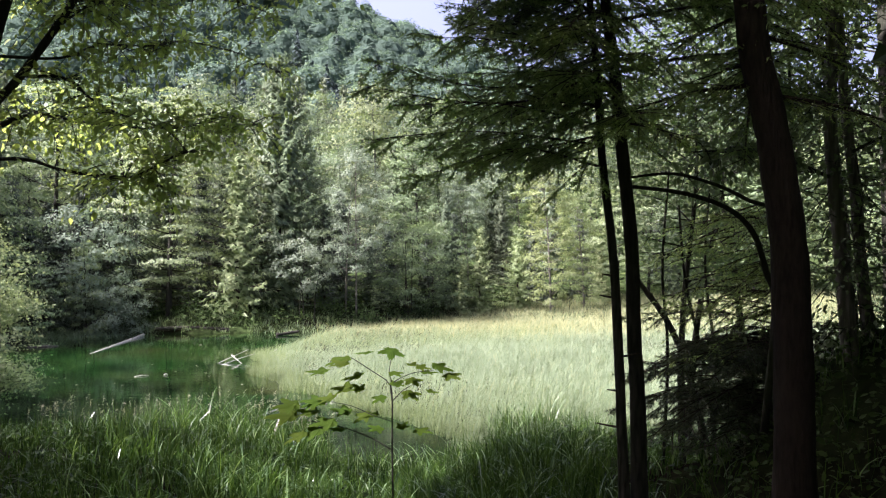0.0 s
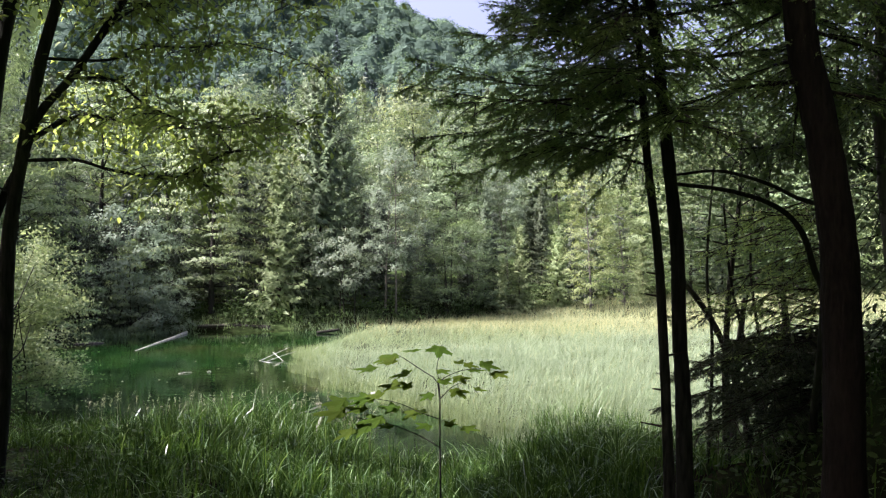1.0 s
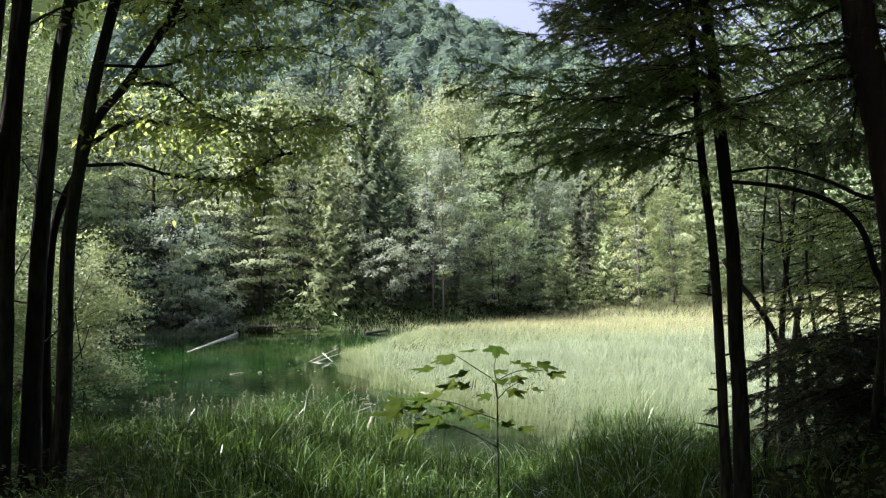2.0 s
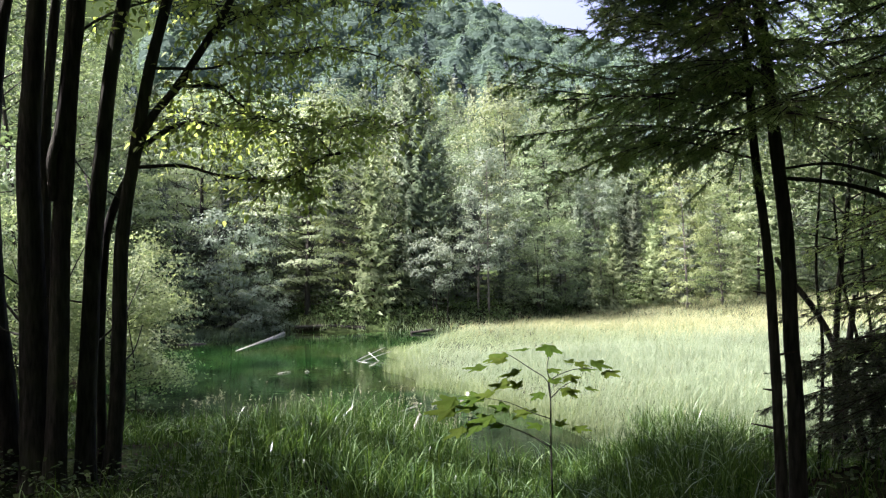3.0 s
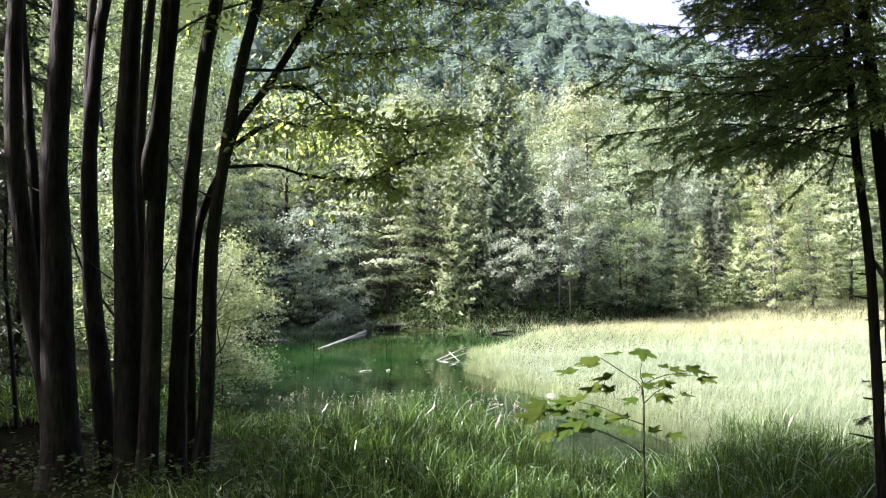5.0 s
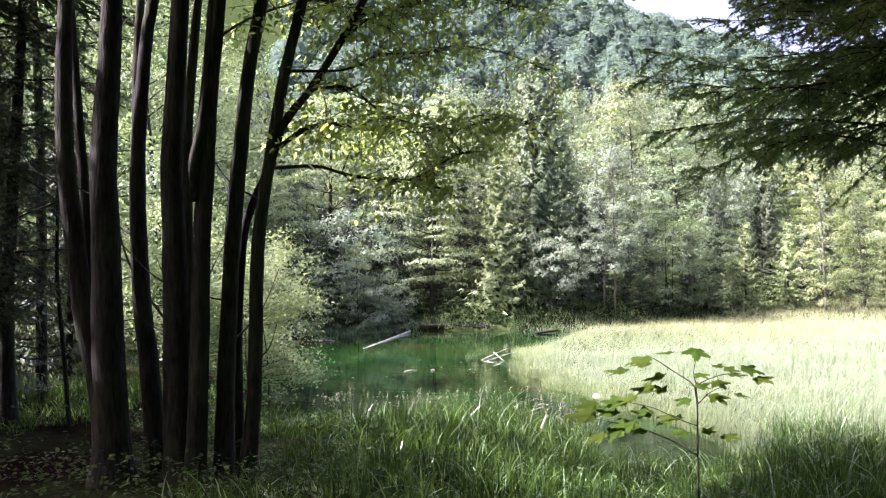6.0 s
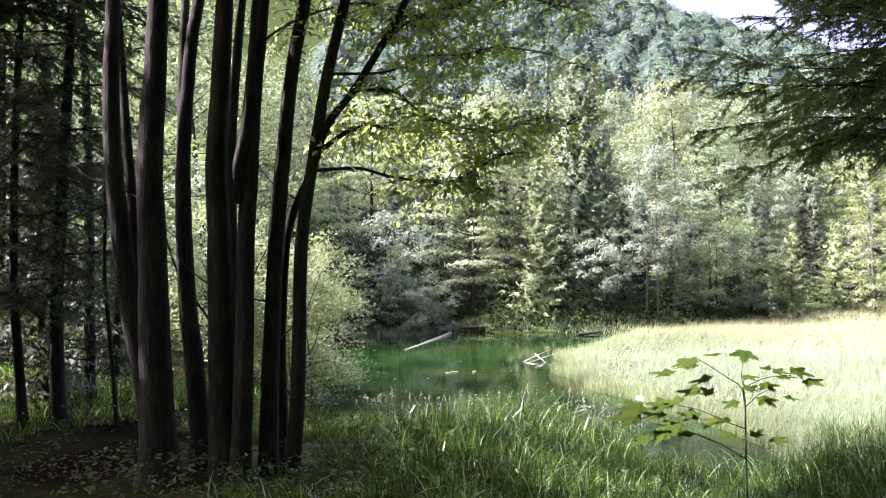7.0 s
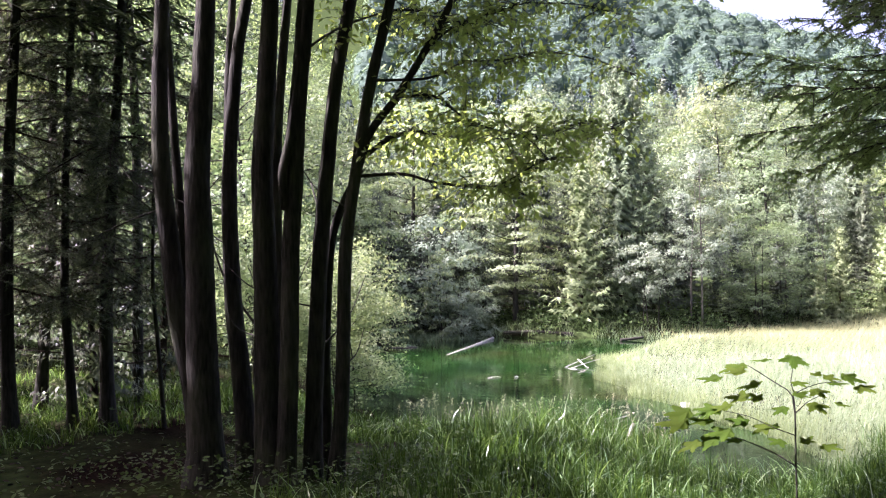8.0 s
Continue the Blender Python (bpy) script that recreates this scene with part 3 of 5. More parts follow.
# the front row, tree by tree: bearing, distance, height of the top, turn, width
# The young spruce at -12.3 is there for its pale needles, to look sunlit.
for p, tall, az, d, top, turn, wide in (
        (young, 3.6, -12.3, 32.9, 5.2, 90, 1.15), (spruce_tree, 9.2, -8.5, 37.4, 6.4, 200, 1.1), (shrub, 3.0, -20.0, 31.4, .95, 10, 1.2),
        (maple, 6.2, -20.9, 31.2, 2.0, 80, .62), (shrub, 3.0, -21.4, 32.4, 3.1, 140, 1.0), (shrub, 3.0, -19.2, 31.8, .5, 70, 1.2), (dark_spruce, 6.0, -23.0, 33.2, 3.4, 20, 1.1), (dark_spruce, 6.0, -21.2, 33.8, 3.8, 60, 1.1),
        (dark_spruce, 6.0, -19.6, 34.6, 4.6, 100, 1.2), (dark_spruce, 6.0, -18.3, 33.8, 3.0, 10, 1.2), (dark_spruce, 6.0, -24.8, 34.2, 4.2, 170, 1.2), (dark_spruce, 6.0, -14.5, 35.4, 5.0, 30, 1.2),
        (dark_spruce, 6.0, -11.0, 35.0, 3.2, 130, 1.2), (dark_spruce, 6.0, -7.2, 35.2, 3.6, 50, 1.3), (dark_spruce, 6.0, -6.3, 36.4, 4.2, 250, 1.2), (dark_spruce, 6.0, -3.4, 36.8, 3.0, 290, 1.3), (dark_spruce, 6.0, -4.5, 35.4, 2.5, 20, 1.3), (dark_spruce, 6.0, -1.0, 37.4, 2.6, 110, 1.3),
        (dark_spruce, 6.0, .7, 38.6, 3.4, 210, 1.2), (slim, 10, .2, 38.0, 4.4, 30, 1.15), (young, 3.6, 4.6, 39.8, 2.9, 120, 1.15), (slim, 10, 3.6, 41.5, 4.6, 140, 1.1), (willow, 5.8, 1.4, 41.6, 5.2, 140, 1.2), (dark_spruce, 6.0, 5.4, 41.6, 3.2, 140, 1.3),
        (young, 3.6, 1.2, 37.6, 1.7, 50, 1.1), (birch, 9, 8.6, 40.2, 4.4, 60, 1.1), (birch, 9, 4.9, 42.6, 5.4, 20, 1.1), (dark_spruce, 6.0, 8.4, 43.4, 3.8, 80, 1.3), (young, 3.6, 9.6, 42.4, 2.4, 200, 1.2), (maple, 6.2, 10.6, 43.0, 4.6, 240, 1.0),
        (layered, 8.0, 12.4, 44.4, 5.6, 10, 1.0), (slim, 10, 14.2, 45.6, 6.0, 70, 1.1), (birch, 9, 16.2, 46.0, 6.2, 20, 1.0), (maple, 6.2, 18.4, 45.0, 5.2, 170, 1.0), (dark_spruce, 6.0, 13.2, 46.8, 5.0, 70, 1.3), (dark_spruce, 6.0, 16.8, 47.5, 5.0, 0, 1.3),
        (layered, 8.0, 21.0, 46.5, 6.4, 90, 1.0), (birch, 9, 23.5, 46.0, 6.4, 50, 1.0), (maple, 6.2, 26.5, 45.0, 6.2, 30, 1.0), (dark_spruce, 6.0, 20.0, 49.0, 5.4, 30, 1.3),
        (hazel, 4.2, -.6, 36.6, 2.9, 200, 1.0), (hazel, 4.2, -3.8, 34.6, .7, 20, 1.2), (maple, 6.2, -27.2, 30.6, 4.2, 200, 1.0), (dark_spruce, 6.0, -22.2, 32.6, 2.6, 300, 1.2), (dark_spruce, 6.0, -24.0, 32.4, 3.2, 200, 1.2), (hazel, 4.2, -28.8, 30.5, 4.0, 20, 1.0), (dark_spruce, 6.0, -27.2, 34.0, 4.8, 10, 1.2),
        (layered, 8.0, -22.6, 36.6, 8.4, 120, 1.0), (beech, 9.5, -18.6, 38.0, 8.2, 10, 1.0), (slim, 10, -16.4, 37.6, 7.0, 90, 1.1), (slim, 10, -13.2, 38.4, 7.6, 0, 1.1), (birch, 9, -14.6, 40.0, 7.8, 130, 1.1), (slim, 10, -25.6, 38.0, 8.2, 200, 1.1),
        (beech, 9.5, -28.6, 36.0, 8.6, 77, 1.0), (beech, 9.5, -32.5, 31.0, 8.2, 177, 1.0), (slim, 10, -31.0, 35.5, 8.0, 140, 1.1), (maple, 6.2, -34.5, 29.5, 5.4, 20, 1.0), (beech, 9.5, -36.5, 31.0, 8.8, 247, 1.0)):
    grow(p, tall, az, d, top, turn, wide)
for az, d, top in ((-30.5, 33.5, 7.6), (-33.5, 34.5, 8.6), (-29.0, 40.0, 10.5), (-37.5, 30.0, 10.5)):
    grow(beech, 9.5, az, d, top, 40 * az, 1.0, "tall beech on the wooded slope beside the pond")

# the wood that climbs behind the pond
wood_beech = tree("beech_tree", crown_geo(rng, 9.5, 2.6, 1.2, .13, 62, 115, .125, .85, .45, 1, .5, .3), BARK, LEAF_WOOD,
                  stand(*bearing(-14, 47)), "mid green broadleaved tree in the wood behind the pond", "tree", "wood behind the pond")
wood_pale = tree("birch_tree", crown_geo(rng, 9.0, 2.1, 1.2, .1, 62, 115, .115, .72, .6, 1, .55, .3), BARK, LEAF_PALE,
                 stand(*bearing(-4, 46)), "pale green tree in the wood behind the pond", "tree", "wood behind the pond")
wood_spruce = tree("spruce_tree", conifer_geo(rng, 10, 1.9, .4, .12, .42, 8, 9, .42, .4, .8, .2, .5, .8), BARK_SPRUCE, NEEDLE,
                   stand(*bearing(-9, 50)), "grey-green spruce in the wood behind the pond", "tree", "wood behind the pond")
TALL = {wood_beech: 9.5, wood_pale: 9.0, wood_spruce: 10.0}
mix = [wood_beech, wood_spruce, wood_pale, wood_spruce, wood_beech, wood_spruce]
for row, (d, step, low, high) in enumerate(((41.5, 3.3, .105, .135), (48, 3.1, .135, .158), (58, 2.9, .158, .172), (74, 2.7, .168, .181))):
    for i in range(int(66 / step)):
        az = -38 + step * (i + .5) + rng.uniform(-.9, .9)
        if row == 0 and az > 4:
            continue
        dd = d * rng.uniform(.95, 1.05) + max(0, az) * .12
        p = mix[int(rng.integers(len(mix)))]
        top = 1.6 + dd * rng.uniform(low, high) * (1 - .004 * max(0, az))
        grow(p, TALL[p], az, dd, top, rng.uniform(0, 360), rng.uniform(.95, 1.2))

for az, d, el in ((-7.3, 88, .192), (-6.1, 84, .184), (-5.0, 90, .197), (-3.6, 86, .194), (-8.6, 86, .186), (-2.2, 90, .185), (-10.8, 88, .188), (.4, 86, .180), (-12.6, 84, .190), (2.6, 90, .178)):
    grow(wood_spruce, 10.0, az, d, 1.6 + d * el, 50 * az, .9, "pointed spruce rising above the wood behind the pond")


def hill_wood():
    """The broadleaved wood on the far hill: rounded crowns of many leafy tufts, over a dark floor of lower growth."""
    r = np.random.default_rng(5)
    cell, per = 4.7, 420
    gx, gy = np.meshgrid(np.arange(-215, 75, cell), np.arange(80, 300, cell))
    x = (gx + r.uniform(-.42, .42, gx.shape) * cell).ravel()
    y = (gy + r.uniform(-.42, .42, gx.shape) * cell).ravel()
    d, az = np.hypot(x, y), np.degrees(np.arctan2(x, y))
    ok = (d > 110) & (d < 292) & (az > -25) & (az < 8)
    x, y = x[ok], y[ok]
    n = len(x)
    tall, wide = r.uniform(5.6, 10.6, n), r.uniform(2.2, 4.5, n)
    v = unit(r.standard_normal((n, per, 3)))
    v[..., 2] = np.where(v[..., 2] < -.45, -v[..., 2], v[..., 2])
    lump = 1 + .19 * np.sin(3 * np.arctan2(v[..., 1], v[..., 0]) + r.uniform(0, 6, (n, 1))) * (1 - v[..., 2] ** 2) + r.normal(0, .07, (n, per))
    size = np.stack([wide, wide, tall * .4], -1)[:, None]
    base = np.stack([x, y, land(x, y) + tall * .6], -1)[:, None]
    p = (base + v * size * lump[..., None]).reshape(-1, 3)
    nor = (v * (.9, .9, 1) + (0, 0, .3) + r.standard_normal(v.shape) * .12).reshape(-1, 3)
    nor = unit(nor)
    ax = r.standard_normal(p.shape)
    ax = ax - nor * (ax * nor).sum(-1, keepdims=True)
    ln = r.uniform(.32, .62, len(p))
    g = Geo()
    a, b = np.meshgrid(np.linspace(0, 2 * np.pi, 9)[:-1], np.radians([-25, 10, 40, 65, 85]))
    dome = np.stack([np.cos(a) * np.cos(b), np.sin(a) * np.cos(b), np.sin(b)], -1).reshape(-1, 3)
    i, j = np.arange(4)[:, None] * 8, np.arange(8)[None]
    quad = np.stack([i + j, i + (j + 1) % 8, i + 8 + (j + 1) % 8, i + 8 + j], -1).reshape(-1, 4)
    rough = r.uniform(.74, .98, (n, 40, 1))
    g.add(base + dome * size * rough, (quad[None] + 40 * np.arange(n)[:, None, None]).reshape(-1, 4))
    leaves(g, p - unit(ax) * ln[:, None] * .5, ax, nor, ln, ln * .95, DART, .15, .15)
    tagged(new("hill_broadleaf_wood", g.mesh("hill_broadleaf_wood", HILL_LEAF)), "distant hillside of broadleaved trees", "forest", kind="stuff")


def hill_spruces():
    """Dark spruces that stand among the crowns on the hill."""
    r = np.random.default_rng(6)
    n, k = 190, 150
    az = np.radians(r.uniform(-40, 13, n))
    d = np.where(r.random(n) < .6, r.uniform(98, 150, n), r.uniform(120, 240, n))
    x, y = d * np.sin(az), d * np.cos(az)
    H, W = r.uniform(9.5, 13.0, n), r.uniform(1.7, 2.4, n)
    u, w = r.random((n, k)) ** 1.2, r.uniform(0, 2 * np.pi, (n, k))
    rr = W[:, None] * (1 - u) ** .9 * np.sqrt(r.uniform(.3, 1, (n, k)))
    p = np.stack([x[:, None] + rr * np.cos(w), y[:, None] + rr * np.sin(w), land(x, y)[:, None] + H[:, None] * (.12 + .88 * u)], -1).reshape(-1, 3)
    out = np.stack([np.cos(w), np.sin(w), np.full_like(w, .6)], -1).reshape(-1, 3)
    a = np.stack([np.cos(w), np.sin(w), np.full_like(w, -.45)], -1).reshape(-1, 3) + r.standard_normal((n * k, 3)) * .4
    ln = r.uniform(.6, 1.1, n * k)
    g = Geo()
    leaves(g, p - unit(a) * ln[:, None] * .5, a, out + r.standard_normal((n * k, 3)) * .15, ln, ln * .5, RHOMB, .2, .2)
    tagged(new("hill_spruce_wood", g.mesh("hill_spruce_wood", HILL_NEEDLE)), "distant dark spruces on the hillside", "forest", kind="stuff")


hill_wood()
hill_spruces()


# ---- the fen and the bank ----
def sedge_meadow():
    r = np.random.default_rng(21)
    n = 245000
    d = 12 + 36 * r.random(n) ** 1.25
    az = np.radians(r.uniform(-16, 38, n))
    x, y = d * np.sin(az), d * np.cos(az)
    ok = (x > sedge_edge(y) - .1 + .3 * wave(x, y, 2.0)) & (y > near_shore(x) - .8) & (y < far_shore(x) + .6)
    x, y = x[ok], y[ok]
    n = len(x)
    z = land(x, y)
    edge = smooth01((x - sedge_edge(y)) / 5)
    h = r.uniform(.24, .56, n) * (1 + .2 * wave(x, y, .8, 2) + .12 * wave(x, y, 2.6)) * (.75 + .25 * edge)
    level = smooth01((y - 25) / 6)
    h = h * (1 - level) + level * r.uniform(.36, .46, n)
    way = .5 + 1.3 * wave(x, y, .45, 1.0) + r.normal(0, 1.3, n)
    width = .0028 + .00034 * np.hypot(x, y)
    bend = np.clip(r.normal(.72, .28, n) + .2 * wave(x, y, 1.4, 5), .1, 1.2)
    gold = r.random(n) < .03 + .8 * smooth01((y - 24.5 - .4 * np.maximum(x, 0) + 2 * wave(x, y, .5)) / 8)
    for name, mat, label, pick in (("sedge_meadow", SEDGE, "sunlit pale green sedge bed swept by the wind", ~gold),
                                   ("seeding_sedge", SEDGE_GOLD, "straw-coloured seeding sedge towards the far edge", gold)):
        g = Geo()
        fat = width * r.uniform(.6, 1.3, n)
        for part_of, segs in ((pick & (y < 23), 2), (pick & (y >= 23), 1)):
            blades(g, np.stack([x, y, z - .03], -1)[part_of], h[part_of] * (1 if segs == 2 else .85), fat[part_of], way[part_of], bend[part_of], segs, r)
        tagged(new(name, g.mesh(name, mat)), label, "sedge", kind="stuff")


def edge_sedge():
    """Upright darker stalks where the sedge stands in the water."""
    r = np.random.default_rng(29)
    n = 6000
    y = r.uniform(12.6, 24, n)
    x = sedge_edge(y) + .15 + np.abs(r.normal(.2, .3, n)) + .3 * wave(sedge_edge(y), y, 2.0)
    g = Geo()
    blades(g, np.stack([x, y, np.maximum(land(x, y), WATER_Z) - .04], -1), r.uniform(.15, .42, n), r.uniform(.006, .011, n), r.uniform(0, 6.3, n), r.uniform(.05, .9, n), 2, r)
    tagged(new("edge_sedge", g.mesh("edge_sedge", SEDGE_EDGE)), "upright green stalks along the water's edge", "sedge", kind="stuff")


def bank_grass():
    r = np.random.default_rng(22)
    g = Geo()
    tufts = 8200
    d = 4.2 + 10.8 * r.random(tufts) ** .95
    az = np.radians(r.uniform(-47, 32, tufts))
    tx, ty = d * np.sin(az), d * np.cos(az)
    ok = (ty < near_shore(tx) + .5) & (ty > 4.4) & ~((np.abs(tx + .4) < 1.1) & (ty > 10.6 + .3 * np.sin(5 * tx))) & ~((np.hypot(tx + 1.9, (ty - 7.1) * .7) < .45) & (r.random(tufts) < .3)) & ~((tx < -3.0 - .3 * np.sin(4 * ty)) & (np.hypot(tx, ty) < 9.6 + .5 * np.sin(3 * tx)) & (ty < 9.4)) & ~((tx > 1.2) & (ty < 9) & (r.random(tufts) < .85))
    tx, ty = tx[ok], ty[ok]
    per = 12
    n = len(tx) * per
    size = np.repeat(r.uniform(.6, 1.35, len(tx)) * (1 + .3 * wave(tx, ty, 1.6, 4) + .15 * wave(tx, ty, 4.1, 2)), per)
    x, y = np.repeat(tx, per) + r.normal(0, .06, n), np.repeat(ty, per) + r.normal(0, .06, n)
    h = r.uniform(.12, .36, n) * size * (1 + .4 * smooth01((y - 9) / 2) * (x > -4.5)) * np.where(x < -4.8, .62, 1.0)
    way = r.uniform(0, 2 * np.pi, n)
    blades(g, np.stack([x, y, land(x, y) - .02], -1), h, r.uniform(.005, .0135, n), way, r.uniform(.05, .85, n), 2, r)
    pick = r.random(n) < .14
    m = int(pick.sum())
    tall = Geo()
    blades(tall, np.stack([x, y, land(x, y) - .02], -1)[pick], h[pick] * r.uniform(.85, 1.2, m), r.uniform(.010, .019, m), r.uniform(0, 2 * np.pi, m), r.uniform(.45, 1.25, m), 5, r)
    tagged(new("arching_grass", tall.mesh("arching_grass", GRASS_TALL)), "long light green grass blades arching over the bank, paled for highlights", "grass", kind="stuff")
    ob = new("bank_grass", g.mesh("bank_grass", GRASS))
    tagged(ob, "tall lush green sedge and grass on the shaded bank", "grass", kind="stuff")


def ground_herbs():
    """Low leaves on the forest floor and round the stems."""
    r = np.random.default_rng(23)
    g = Geo()
    n = 6000
    c = 420
    cx, cy = r.uniform(-10, 6, c), r.uniform(4.4, 13, c)
    keep = ((cx < -2.4) | (cx > 1.6) | (r.random(c) < .25)) & (cy < near_shore(cx) - .3)
    cx, cy = cx[keep], cy[keep]
    i = r.integers(0, len(cx), n)
    x, y = cx[i] + r.normal(0, .16, n), cy[i] + r.normal(0, .16, n)
    z = land(x, y) + r.uniform(.02, .28, n)
    ln = r.uniform(.025, .06, n)
    leaves(g, np.stack([x, y, z], -1), r.standard_normal((n, 3)) * (1, 1, .3), r.standard_normal((n, 3)) * .35 + (0, 0, 1), ln, ln * .65, OVAL)
    m = 1300
    w, q = r.uniform(0, 6.28, m), r.normal(.0, .38, m)
    x, y = -3.6 + np.cos(w) * .95 + q, 5.75 + np.sin(w) * .42 + q * .5
    ln = r.uniform(.02, .055, m)
    leaves(g, np.stack([x, y, land(x, y) + r.uniform(.02, .26, m)], -1), r.standard_normal((m, 3)) * (1, 1, .3), r.standard_normal((m, 3)) * .35 + (0, 0, 1), ln, ln * .6, OVAL)
    m = 2600
    x, y = r.normal(2.9, .7, m), r.normal(5.7, .7, m)
    ln = r.uniform(.03, .075, m)
    leaves(g, np.stack([x, y, land(x, y) + np.abs(r.normal(.02, .1, m))], -1), r.standard_normal((m, 3)) * (1, 1, .4), r.standard_normal((m, 3)) * .4 + (-.1, -.4, .8), ln, ln * .6, OVAL)
    ob = new("ground_herbs", g.mesh("ground_herbs", LEAF_DARK))
    tagged(ob, "low green herbs and seedlings on the forest floor", "undergrowth", kind="stuff")


def leaf_litter():
    r = np.random.default_rng(24)
    g = Geo()
    n = 7000
    x, y = r.uniform(-12, 5, n), r.uniform(3.5, 12, n)
    ok = x < -2.2
    x, y = x[ok], y[ok]
    n = len(x)
    ln = r.uniform(.03, .075, n)
    leaves(g, np.stack([x, y, land(x, y) + .012], -1), r.standard_normal((n, 3)) * (1, 1, .12), r.standard_normal((n, 3)) * .25 + (0, 0, 1), ln, ln * .6, OVAL)
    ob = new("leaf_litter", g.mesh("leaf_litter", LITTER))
    tagged(ob, "brown fallen leaves strewn over the dark path", "leaves", kind="stuff")


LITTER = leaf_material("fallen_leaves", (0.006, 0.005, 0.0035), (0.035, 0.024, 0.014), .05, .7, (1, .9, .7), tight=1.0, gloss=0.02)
sedge_meadow()
edge_sedge()
bank_grass()
ground_herbs()
leaf_litter()


def reeds(name, x0, y0, sx, sy, count, tall, label):
    r = np.random.default_rng(int(abs(x0 * 10)))
    x, y = r.normal(x0, sx, count), r.normal(y0, sy, count)
    g = Geo()
    blades(g, np.stack([x, y, np.maximum(land(x, y), WATER_Z - .05)], -1), r.uniform(.5, 1, count) * tall, r.uniform(.010, .02, count), r.uniform(0, 6.3, count), r.uniform(.3, 1.2, count), 3, r)
    tagged(new(name, g.mesh(name, SEDGE)), label, "reeds", kind="stuff")


reeds("reed_patch", -11.6, 29.2, .9, .7, 1100, .5, "pale green reeds standing in the far shallows")
reeds("reed_patch", -9.6, 30.9, 1.2, .3, 110, .38, "pale tufts of reed along the far bank")
reeds("reed_patch", -5.0, 30.9, .9, .3, 180, .38, "pale tufts of reed along the far bank")


def shore_plants():
    """Grass tufts and low leafy plants on the far bank, down to the water."""
    r = np.random.default_rng(27)
    c = 190
    cx = r.uniform(-17, 4.5, c)
    cy = far_shore(cx) + np.abs(r.normal(.25, .9, c))
    per = 16
    n = c * per
    x, y = np.repeat(cx, per) + r.normal(0, .09, n), np.repeat(cy, per) + r.normal(0, .09, n)
    g = Geo()
    blades(g, np.stack([x, y, land(x, y) - .03], -1), r.uniform(.15, .42, n) * np.repeat(r.uniform(.5, 1.2, c), per), r.uniform(.012, .022, n), r.uniform(0, 6.3, n), r.uniform(.3, 1.2, n), 2, r)
    tagged(new("shore_grass", g.mesh("shore_grass", SEDGE_EDGE)), "light green grass tufts along the far bank", "grass", kind="stuff")
    c, per = 130, 70
    cx = r.uniform(-16.5, 3.5, c)
    cy = far_shore(cx) + r.uniform(.2, 2.6, c)
    n = c * per
    x, y = np.repeat(cx, per) + r.normal(0, .22, n), np.repeat(cy, per) + r.normal(0, .22, n)
    z = land(x, y) + np.abs(r.normal(.1, .3, n)) * np.repeat(r.uniform(.5, 1.5, c), per)
    h = Geo()
    ln = r.uniform(.07, .14, n)
    leaves(h, np.stack([x, y, z], -1), r.standard_normal((n, 3)) * (1, 1, .4), np.array([-.5, -.5, .8]) + r.standard_normal((n, 3)) * .3, ln, ln * .6)
    tagged(new("shore_herbs", h.mesh("shore_herbs", LEAF_DARK)), "low leafy plants along the far bank", "undergrowth", kind="stuff")


shore_plants()


def seed_plumes():
    """Pale seed heads that nod above the grass at the water's edge."""
    r = np.random.default_rng(28)
    n = 130
    x = r.uniform(-5.6, -1.4, n)
    y = near_shore(x) - r.uniform(-.2, 1.3, n)
    z = land(x, y)
    tall = r.uniform(.36, .58, n)
    way = r.uniform(0, 6.28, n)
    g = Geo()
    blades(g, np.stack([x, y, z - .02], -1), tall, np.full(n, .005), way, r.uniform(.1, .35, n), 3, r)
    d = np.stack([np.cos(way), np.sin(way), 0 * way], -1)
    for k in range(7):
        u = .78 + .035 * k
        p = np.stack([x, y, z + tall * u], -1) + d * (tall * .2 * u)[:, None] + r.normal(0, .006, (n, 3))
        ln = r.uniform(.03, .06, n)
        leaves(g, p, d * .5 + r.standard_normal((n, 3)) * .4 + (0, 0, .5), r.standard_normal((n, 3)) * .5 + (0, 0, .6), ln, ln * .3, DART)
    tagged(new("seeding_grass", g.mesh("seeding_grass", STRAW)), "pale straw seed heads nodding over the water's edge", "grass", kind="stuff")


def fern(x, y, size, turn):
    """A small fern: arching fronds with paired leaflets."""
    r = np.random.default_rng(91)
    root = new("fern")
    for k in range(5):
        w = radians(turn + 72 * k + r.uniform(-15, 15))
        out = np.array([math.cos(w), math.sin(w), 0])
        side = np.array([-out[1], out[0], 0])
        u = np.linspace(.12, 1, 18)
        ln = size * r.uniform(.75, 1.1)
        line = out * (u * ln * .8)[:, None] + np.array([0, 0, 1.0]) * (ln * (.85 * u - .6 * u * u))[:, None]
        g = Geo()
        tube(g, line[::3], np.linspace(.003, .001, 6), 4)
        for sg in (-1, 1):
            q = ln * .26 * np.sin(np.pi * (.12 + .85 * u))
            leaves(g, line, side * sg + out * .35 + np.zeros((18, 3)), np.tile([0, 0, 1.0], (18, 1)) + out * .3, q, q * .3, OVAL, .1, .2)
        part("frond", g, LEAF_YELLOW, root)
    root.location = (x, y, on(x, y) - .01)
    tagged(root, "small light green fern in the grass", "fern")


